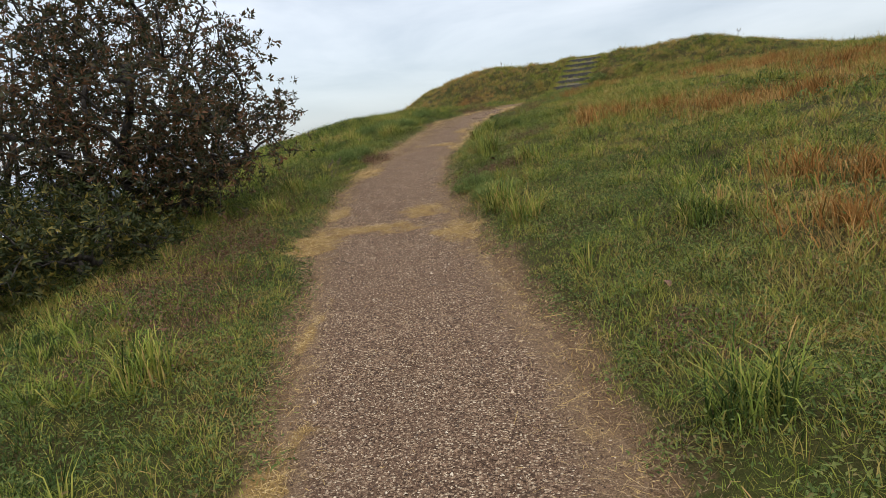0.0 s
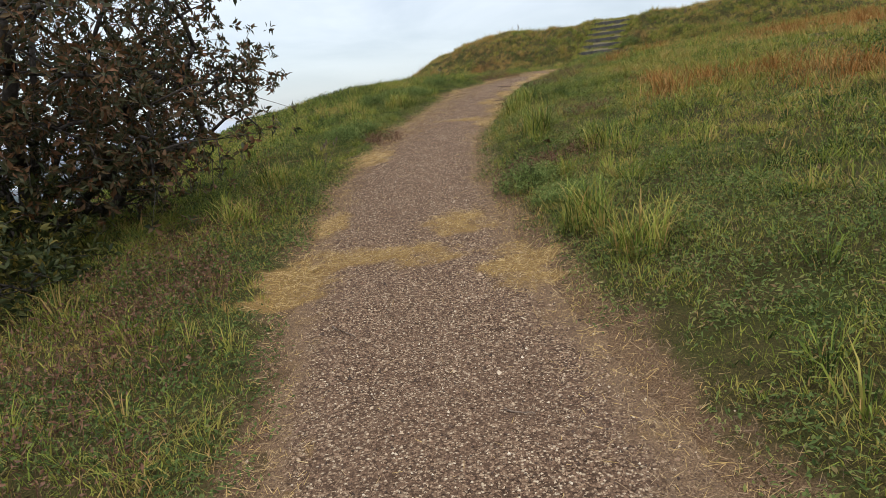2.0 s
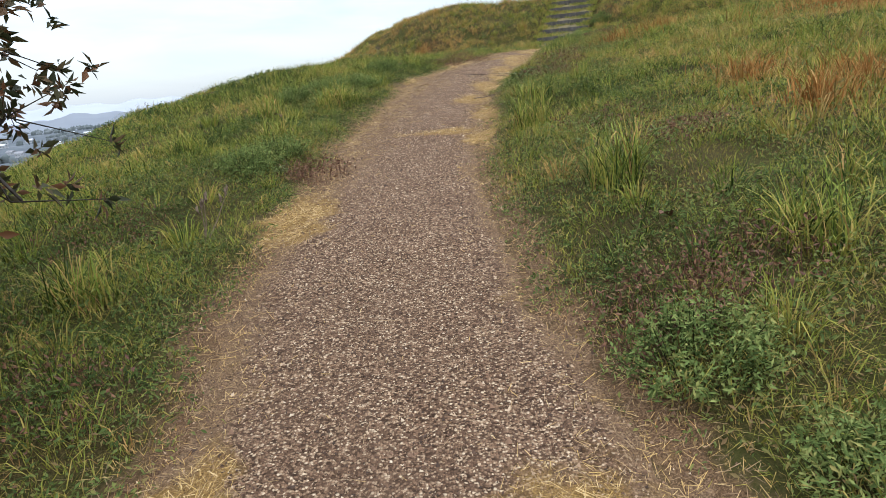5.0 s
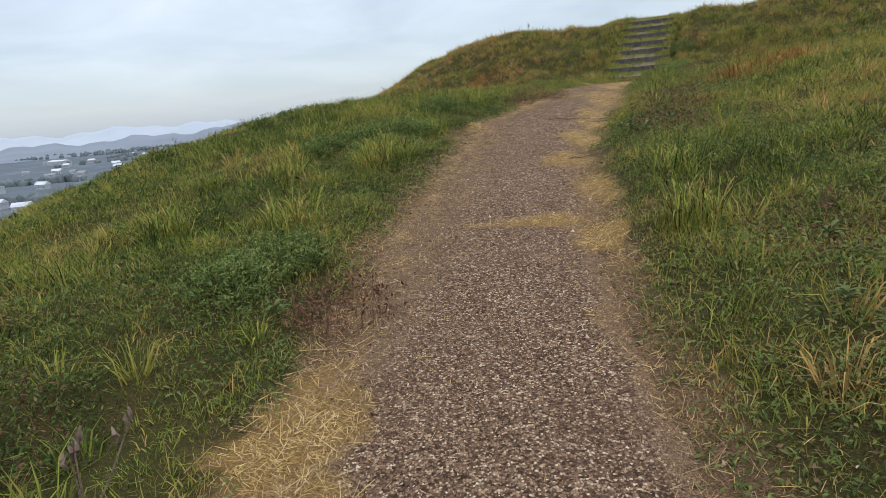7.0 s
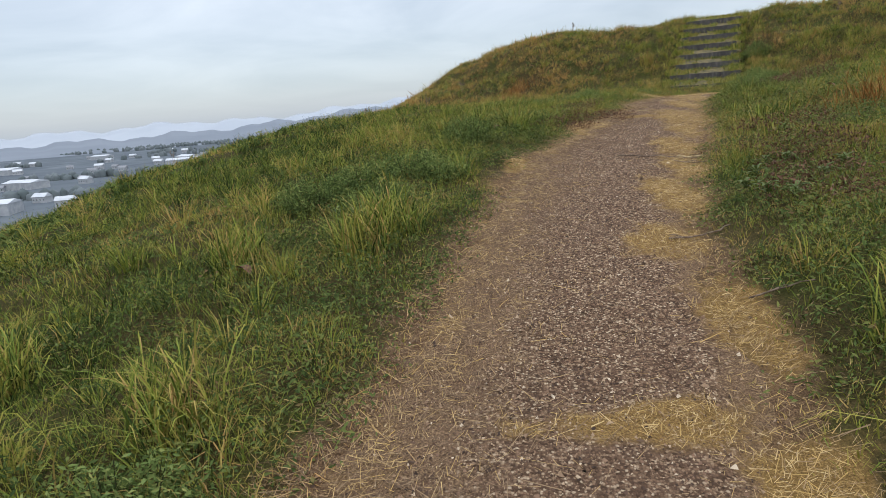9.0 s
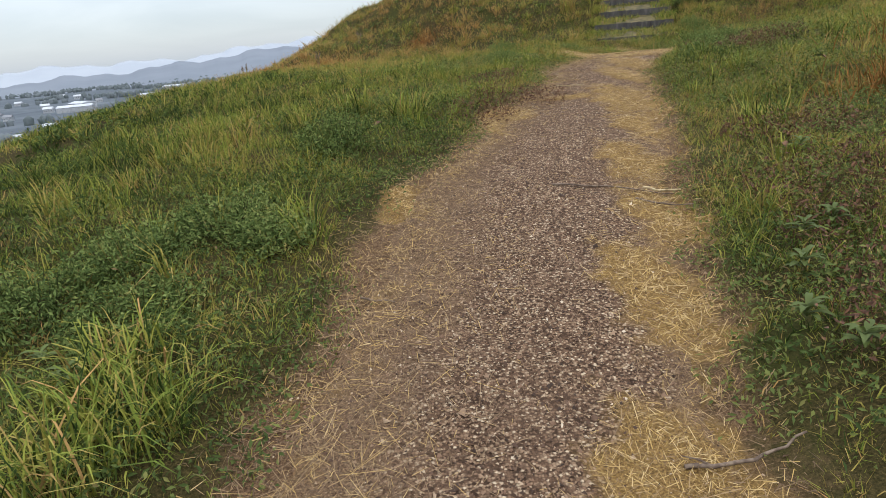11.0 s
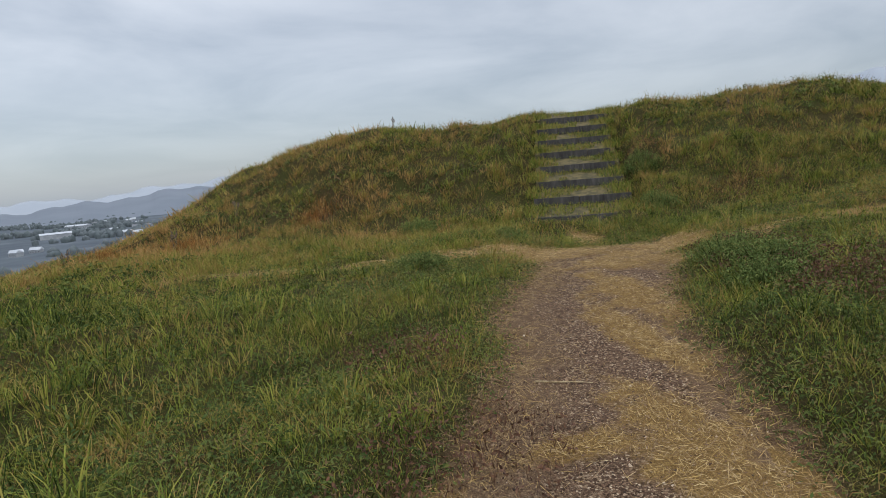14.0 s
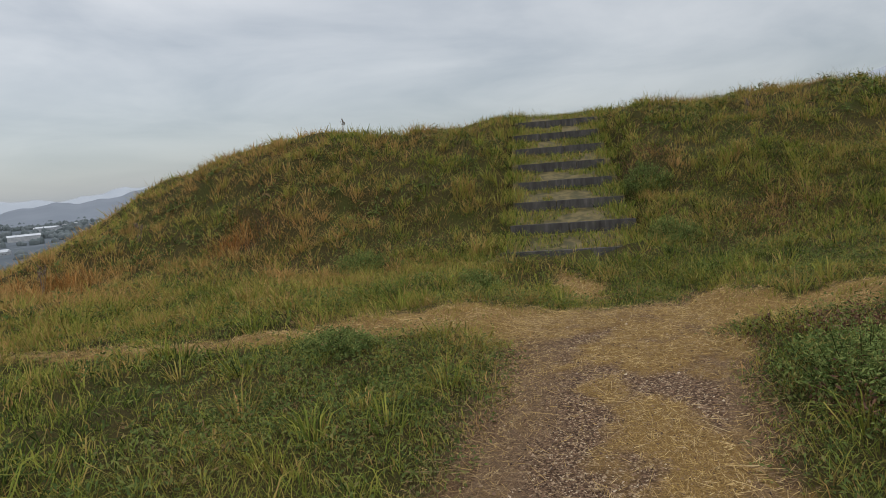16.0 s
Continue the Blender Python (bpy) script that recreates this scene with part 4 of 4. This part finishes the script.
# ---- sticks, stalks and fallen leaves ----
def stick(name, pts, r0, material, label, category, forks=0):
    rnd = random.Random(int(1000 * abs(pts[0][0]) + 77 * pts[0][1]))
    places = []
    for (ax, ay), (bx, by) in zip(pts, pts[1:]):
        for q in range(5):
            u = q / 5
            px, py = ax + (bx - ax) * u + rnd.uniform(-0.006, 0.006), ay + (by - ay) * u + rnd.uniform(-0.006, 0.006)
            places.append(Vector((px, py, float(height(px, py)) + 0.022 + r0 + rnd.uniform(-0.004, 0.006))))
    px, py = pts[-1]
    places.append(Vector((px, py, float(height(px, py)) + 0.022 + r0)))
    origin = places[0].copy()
    places = [p - origin for p in places]
    bm = bmesh.new()
    tube(bm, places, [r0 * (1 - 0.6 * k / len(places)) for k in range(len(places))], 6)
    ob = new(name, bm_mesh(name, bm, material, True))
    ob.location = origin
    tagged(ob, label, category)
    for f in range(forks):
        at = places[2 + 2 * f]
        way = Vector((rnd.uniform(-0.12, 0.12), rnd.uniform(-0.1, 0.1), 0.012))
        bm = bmesh.new()
        tube(bm, [at, at + way * 0.5 + Vector((0, 0, 0.006)), at + way], [r0 * 0.55, r0 * 0.4, r0 * 0.2], 5)
        part("fork", bm, TWIG, ob)
    return ob


stick("stick", ((-0.49, 16.66), (-0.19, 16.55), (0.09, 16.32)), 0.006, TWIG, "long thin dark stick lying across the path", "stick", 2)
stick("stick", ((-0.03, 16.47), (0.14, 16.34)), 0.009, STALK, "pale dry split stick beside the path", "stick")
stick("stick", ((-0.11, 16.32), (0.12, 16.12)), 0.006, TWIG, "dark twig lying in dry straw", "stick", 1)
stick("stick", ((-0.57, 14.41), (-0.40, 14.40), (-0.24, 14.44)), 0.007, TWIG, "grey-brown stick lying on the verge", "stick", 1)
stick("stick", ((-1.52, 15.49), (-1.37, 15.43)), 0.005, TWIG, "short dark twig on the gravel", "stick")
stick("stalk", ((0.16, 19.84), (0.44, 19.74)), 0.005, STALK, "pale dry grass stalk lying on gravel", "stalk")
stick("stick", ((-1.49, 5.82), (-1.33, 5.66)), 0.005, TWIG, "short dark twig on the gravel", "stick")
stick("stick", ((-0.58, 4.91), (-0.46, 4.88)), 0.004, TWIG, "short dark twig on the gravel", "stick")
stick("stick", ((-0.45, 13.55), (-0.2, 13.5)), 0.005, TWIG, "thin dark twig on trodden straw", "stick", 1)


def dead_leaf(cx, cy, size, turn):
    bm = bmesh.new()
    rows_ = []
    for k in range(6):
        u = k / 5
        w = 0.36 * math.sin(math.pi * (0.06 + 0.9 * u)) * size
        rows_.append([bm.verts.new((s * w, (u - 0.5) * size, 0.012 + abs(s) * w * 0.5 + 0.1 * size * math.sin(4 * u))) for s in (-1, 0, 1)])
    for p, q in zip(rows_, rows_[1:]):
        for k in range(2):
            bm.faces.new((p[k], p[k + 1], q[k + 1], q[k]))
    ob = new("fallen_leaf", bm_mesh("fallen_leaf", bm, DEAD_LEAF, True))
    ob.matrix_world = pose(cx, cy, float(height(cx, cy)) + 0.05, 25, 8, turn)
    tagged(ob, "curled brown fallen leaf caught in the grass", "leaf", "fallen leaves")


for spec in ((0.95, 3.9, 0.07, 20), (-0.05, 9.3, 0.09, 130), (-2.9, 14.05, 0.10, 70), (2.05, 18.4, 0.09, 40), (-0.75, 20.9, 0.07, 200), (-1.55, 18.0, 0.07, 300), (0.75, 16.5, 0.07, 10)):
    dead_leaf(*spec)


def weed_stalk(cx, cy, tall, lean, heads):
    """A dry seeding stalk that stands above the grass."""
    z0 = float(height(cx, cy)) - 0.02
    ob = new("dry_weed")
    ob.location = (cx, cy, z0)
    tagged(ob, "thin dry weed stalk with seed heads above the grass", "weed", "dry weed stalks")
    rnd = random.Random(int(cx * 91 + cy * 13))
    for h in range(heads):
        way = Vector((lean + rnd.uniform(-0.25, 0.25), rnd.uniform(-0.2, 0.2), 1)) * tall * rnd.uniform(0.7, 1.0)
        bm = bmesh.new()
        tube(bm, [Vector((0, 0, 0)), way * 0.5 + Vector((0.01, 0, 0)), way], [0.004, 0.0035, 0.002], 5)
        part("stem", bm, TWIG, ob)
        bm = bmesh.new()
        for q in range(5):
            p = way * (0.82 + 0.05 * q) + Vector((rnd.uniform(-0.02, 0.02), rnd.uniform(-0.02, 0.02), 0))
            tube(bm, [p, p + Vector((rnd.uniform(-0.012, 0.012), rnd.uniform(-0.012, 0.012), 0.022)), p + Vector((0, 0, 0.042))], [0.003, 0.008, 0.002], 5)
        part("seed_head", bm, TWIG, ob)


for spec in ((-8.5, 24.1, 0.5, 0.0, 2), (-8.2, 24.0, 0.3, 0.5, 4), (-3.5, 28.0, 0.4, 0.1, 5), (-2.7, 29.6, 0.32, 0.2, 4), (0.6, 31.6, 0.3, 0.3, 3),
             (6.4, 27.9, 0.3, 0.3, 3), (-2.6, 10.2, 0.35, 0.3, 3), (-5.0, 27.5, 0.35, 0.1, 4), (10.0, 28.0, 0.35, 0.2, 3)):
    weed_stalk(*spec)


# ---- trees and shrubs ----
def grow_limbs(base, stems, targets, seed):
    """Limbs that reach every target from the nearest older wood; the wood thickens with what it carries."""
    rnd = random.Random(seed)
    nodes, parent = [Vector(base)], [-1]
    for s in stems:
        prev = 0
        start = Vector(base)
        for q in range(1, 6):
            u = q / 5
            nodes.append(start + (Vector(s) - start) * u + Vector((rnd.uniform(-0.06, 0.06), rnd.uniform(-0.06, 0.06), 0.10 * math.sin(3 * u))))
            parent.append(prev)
            prev = len(nodes) - 1
    for t in sorted(targets, key=lambda p: (p - Vector(base)).length):
        k = min(range(1, len(nodes)), key=lambda i: (nodes[i] - t).length + 0.25 * max(0.0, nodes[i].z - t.z))
        gap = (t - nodes[k]).length
        steps = max(2, int(gap / 0.22))
        a0, prev = nodes[k].copy(), k
        for q in range(1, steps + 1):
            u = q / steps
            nodes.append(a0.lerp(t, u) + Vector((rnd.uniform(-0.03, 0.03), rnd.uniform(-0.03, 0.03), 0.10 * gap * math.sin(math.pi * u) * 0.5)))
            parent.append(prev)
            prev = len(nodes) - 1
    load = [1.0] * len(nodes)
    for i in range(len(nodes) - 1, 0, -1):
        load[parent[i]] += load[i]
    return nodes, parent, load


def build_tree(name, base, stems, centre, radii, count, leaf_mat, label, seed, per=70, leaf=(0.055, 0.095), thick=0.0062, low=-1.0, spread=0.2, more=()):
    rnd = random.Random(seed)
    targets = []
    while len(targets) < count:
        d = Vector((rnd.uniform(-1, 1), rnd.uniform(-1, 1), rnd.uniform(low, 1)))
        lumpy = 0.86 + 0.14 * math.sin(7 * d.x + seed) * math.sin(6 * d.y + 5 * d.z)
        if 0.3 < d.length < lumpy:
            targets.append(Vector(centre) + Vector((d.x * radii[0], d.y * radii[1], d.z * radii[2])))
    for (mx, my, mz), (ax, ay, az), extra in more:
        for _ in range(extra):
            d = Vector((rnd.gauss(0, 0.45), rnd.gauss(0, 0.45), rnd.gauss(0, 0.45)))
            targets.append(Vector((mx + d.x * ax, my + d.y * ay, mz + d.z * az)))
    count = len(targets)
    nodes, parent, load = grow_limbs(base, stems, targets, seed)
    tree = new(name)
    tree.location = base
    tagged(tree, label, "tree" if name == "tree" else "shrub")
    kids = {}
    for i, p in enumerate(parent):
        kids.setdefault(p, []).append(i)
    main, twigs = bmesh.new(), bmesh.new()
    off = Vector(base)
    for i in range(1, len(nodes)):
        r0, r1 = thick * load[parent[i]] ** 0.46, thick * load[i] ** 0.46
        if parent[i] and len(kids.get(parent[i], ())) > 1 and max(kids[parent[i]], key=lambda c: load[c]) != i:
            r0 = min(r0, r1 * 1.25)
        tube(main if load[i] > 26 else twigs, [nodes[parent[i]] - off, nodes[i] - off], [min(r0, 0.13), min(r1, 0.13)], 7 if load[i] > 26 else 4)
    part("trunk", main, BARK, tree, "dark forking stems", True)
    tagged(part("branch", twigs, BARK, tree, "fine dark branches", True), kind="stuff")
    # leaves stand in rosettes round the ends of short twigs
    whorl = 11
    m = count * max(1, per // whorl)
    hub = np.repeat(np.array([t - off for t in targets]), m // count, axis=0)
    tip = hub + np.clip(rng.standard_normal((m, 3)), -1.7, 1.7) * np.array([spread, spread, spread * 0.7])
    sprig = bmesh.new()
    for a_, b_ in zip(hub[::3], tip[::3]):
        tube(sprig, [Vector(a_), Vector(b_)], [0.004, 0.002], 3)
    tagged(part("twig", sprig, BARK, tree, "thin leafy twigs", True), kind="stuff")
    axis = np.repeat(unit(tip - hub + np.array([0, 0, 0.08]) + 0.05 * rng.standard_normal((m, 3))), whorl, axis=0)
    tip = np.repeat(tip, whorl, axis=0)
    n = len(tip)
    way = unit(rng.standard_normal((n, 3)) + 0.55 * axis)
    normal = unit(np.cross(np.cross(way, axis + 0.25 * rng.standard_normal((n, 3))), way))
    long_ = rng.uniform(*leaf, n)
    v, t = leaf_quads(tip + way * long_[:, None] * 0.6 + 0.012 * rng.standard_normal((n, 3)), normal, long_, long_ * rng.uniform(0.3, 0.46, n), along=way)
    crown = new("crown", raw_mesh("crown", v, t, leaf_mat))
    crown.parent = tree
    return tree


build_tree("tree", (-5.0, 8.2, float(height(-5.0, 8.2)) - 0.08), ((-3.4, 8.3, 3.3), (-4.6, 8.9, 3.9), (-5.6, 7.9, 3.9), (-3.2, 8.0, 1.7), (-5.9, 8.8, 2.8), (-3.9, 7.0, 2.4)),
           (-4.6, 8.1, 2.4), (2.1, 2.1, 1.9), 310, TREE_LEAF, "dark evergreen tree with bronze leaves and low spreading branches", 3, per=110, leaf=(0.045, 0.088), low=-0.8, spread=0.2,
           more=(((-3.45, 7.9, 1.7), (0.8, 1.2, 0.5), 46), ((-5.4, 8.4, 3.1), (1.5, 1.5, 1.0), 18)))
build_tree("tree", (-7.6, 9.6, float(height(-7.6, 9.6)) - 0.08), ((-7.0, 9.2, 3.2), (-8.2, 9.8, 3.4), (-7.5, 10.3, 3.6), (-6.6, 8.6, 2.2)),
           (-7.4, 9.4, 2.6), (2.1, 2.0, 1.7), 120, TREE_LEAF, "thin dark tree behind the nearer one, half bare", 8, per=42)
build_tree("shrub", (-4.3, 6.3, float(height(-4.3, 6.3)) - 0.05), ((-3.7, 6.5, 1.1), (-4.6, 5.8, 1.1), (-4.2, 6.9, 1.2), (-4.9, 6.3, 1.1)),
           (-4.35, 6.3, 0.85), (1.1, 1.6, 0.55), 150, SHRUB_LEAF, "dense dark green shrub under the tree", 5, per=80, leaf=(0.045, 0.085), thick=0.004, spread=0.17)
build_tree("shrub", (-4.7, 4.6, float(height(-4.7, 4.6)) - 0.05), ((-4.3, 4.5, 0.9), (-5.1, 4.9, 1.0), (-4.6, 5.1, 0.9)),
           (-4.7, 4.7, 0.62), (0.9, 1.2, 0.48), 100, SHRUB_LEAF, "low shrub with yellowing leaves on the slope", 6, per=80, leaf=(0.045, 0.085), thick=0.004, spread=0.16)
build_tree("shrub", (-5.6, 7.4, float(height(-5.6, 7.4)) - 0.05), ((-5.2, 7.5, 1.2), (-6.0, 7.2, 1.3), (-5.7, 8.0, 1.3)),
           (-5.7, 7.5, 0.95), (1.4, 1.3, 0.7), 130, SHRUB_LEAF, "dense dark shrub at the foot of the tree", 9, per=70, leaf=(0.045, 0.085), thick=0.004, spread=0.18)


# ---- the valley: houses, sheds, woods and hills, haze put into their colours ----
def far_house(wide, deep, tall, roof_up, roof_mat, label, category, windows):
    house = new("house" if windows else "warehouse")
    tagged(house, label, category)
    bm = bmesh.new()
    box(bm, (-wide / 2, -deep / 2, -1), (wide / 2, deep / 2, tall), 0.05)
    part("wall", bm, PALE_WALL, house)
    bm = bmesh.new()
    w, d = wide / 2 + 0.5, deep / 2 + 0.5
    vs = [bm.verts.new(p) for p in ((-w, -d, tall + 0.02), (w, -d, tall + 0.02), (w, d, tall + 0.02), (-w, d, tall + 0.02), (-w, 0, tall + roof_up), (w, 0, tall + roof_up))]
    for f in ((0, 1, 5, 4), (2, 3, 4, 5), (0, 4, 3), (1, 2, 5), (3, 2, 1, 0)):
        bm.faces.new([vs[k] for k in f])
    part("roof", bm, roof_mat, house)
    for k in range(windows):
        bm = bmesh.new()
        cx = -wide / 2 + wide * (k + 0.5) / windows
        box(bm, (cx - 0.6, -deep / 2 - 0.12, tall * 0.4), (cx + 0.6, -deep / 2 + 0.05, tall * 0.4 + 1.4))
        part("window", bm, PANE, house)
    return house


def valley():
    rnd = random.Random(12)
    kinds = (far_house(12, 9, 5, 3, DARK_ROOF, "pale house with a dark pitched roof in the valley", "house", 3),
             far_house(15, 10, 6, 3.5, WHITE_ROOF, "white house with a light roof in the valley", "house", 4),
             far_house(52, 26, 9, 3, WHITE_ROOF, "long white-roofed warehouse in the valley, its colours greyed for haze", "warehouse", 0))
    spots = []
    for n in range(150):
        az, far = radians(rnd.uniform(-62, -14)), rnd.uniform(380, 2100)
        spots.append((2 if n % 6 == 0 else n % 2, far * math.sin(az), far * math.cos(az), rnd.uniform(-40, 40)))
    first = {}
    for kind, hx, hy, turn in spots:
        if float(height(hx, hy)) > -50:
            continue
        m = pose(hx, hy, float(height(hx, hy)), 0, 0, turn)
        if kind in first:
            copy_thing(kinds[kind], m)
        else:
            first[kind] = True
            kinds[kind].matrix_world = m
    for g, ks in (("houses in the valley", (0, 1)), ("sheds in the valley", (2,))):
        for ob in scene.objects:
            if ob.parent is None and ob.name.split(".")[0] == ("house" if ks[0] == 0 else "warehouse"):
                ob["group"] = g


def far_woods():
    """Dark belts of trees on the valley floor, as crowded small crowns; haze greys their colour."""
    verts, tris = [], []
    n = 0
    r2 = np.random.default_rng(5)
    for belt in range(46):
        az, far = np.radians(r2.uniform(-66, -8)), r2.uniform(420, 2600)
        cx, cy, turn = far * np.sin(az), far * np.cos(az), r2.uniform(-0.5, 0.5)
        for q in range(34):
            s = r2.uniform(-1, 1) * (50 + far * 0.06)
            px, py = cx + s * np.cos(turn) + r2.uniform(-9, 9), cy + s * np.sin(turn) + r2.uniform(-9, 9)
            pz = float(height(px, py))
            if pz > -50:
                continue
            r, h = r2.uniform(4, 8), r2.uniform(7, 14)
            ring = [(px + r * r2.uniform(0.7, 1.2) * np.cos(a_), py + r * r2.uniform(0.7, 1.2) * np.sin(a_), pz + z_) for z_ in (0.0, h * 0.6) for a_ in np.arange(6) * np.pi / 3]
            verts += ring + [(px + r2.uniform(-1, 1), py, pz + h)]
            for k in range(6):
                k2 = (k + 1) % 6
                tris += [(n + k, n + k2, n + 6 + k2), (n + k, n + 6 + k2, n + 6 + k), (n + 6 + k, n + 6 + k2, n + 12)]
            n += 13
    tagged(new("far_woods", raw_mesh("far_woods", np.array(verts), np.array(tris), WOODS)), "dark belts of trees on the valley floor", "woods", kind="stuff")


def ridge(name, far, tops, material, seed, label):
    """A hill range: a rounded band of slopes round the valley, its crest given by bearing and rise in degrees."""
    az = np.linspace(-75, 75, 500)
    rise = np.interp(az, [p[0] for p in tops], [p[1] for p in tops])
    rise = rise + 0.13 * np.sin(az * 0.9 + seed) + 0.09 * np.sin(az * 2.3 + 2 * seed) + 0.02 * np.sin(az * 6.1 + seed)
    rows_ = []
    for back, part_up in ((-700, 0.0), (-420, 0.5), (-160, 0.86), (0, 1.0), (60, 0.98)):
        d = far + back + 0 * az
        rows_.append(np.stack([d * np.sin(np.radians(az)), d * np.cos(np.radians(az)), -62 + part_up * (far * np.tan(np.radians(rise)) + 64)], 1))
    v = np.concatenate(rows_)
    w = len(az)
    idx = np.arange(len(v)).reshape(-1, w)
    p, q, r, s = idx[:-1, :-1].ravel(), idx[:-1, 1:].ravel(), idx[1:, 1:].ravel(), idx[1:, :-1].ravel()
    me = raw_mesh(name, v, np.concatenate([np.stack([p, q, r], 1), np.stack([p, r, s], 1)]), material)
    me.polygons.foreach_set("use_smooth", [True] * len(me.polygons))
    tagged(new(name, me), label, "hills", kind="structure")


valley()
far_woods()
ridge("backdrop_hills", 3100, ((-75, 0.4), (-40, -0.5), (-30, -0.5), (-22, -0.3), (-14, 0.3), (-5, 0.9), (30, 2.0), (75, 3.0)), HILL_NEAR, 1.0, "wooded hills beyond the valley, tinted blue-grey for haze")
ridge("backdrop_far_hills", 4200, ((-75, 0.8), (-45, 0.2), (-33, 0.2), (-27, 0.4), (-20, 0.2), (-10, 1.0), (20, 2.0), (38, 4.0), (46, 5.2), (75, 6.0)), HILL_FAR, 2.3, "hills fading into low cloud, coloured pale for haze")
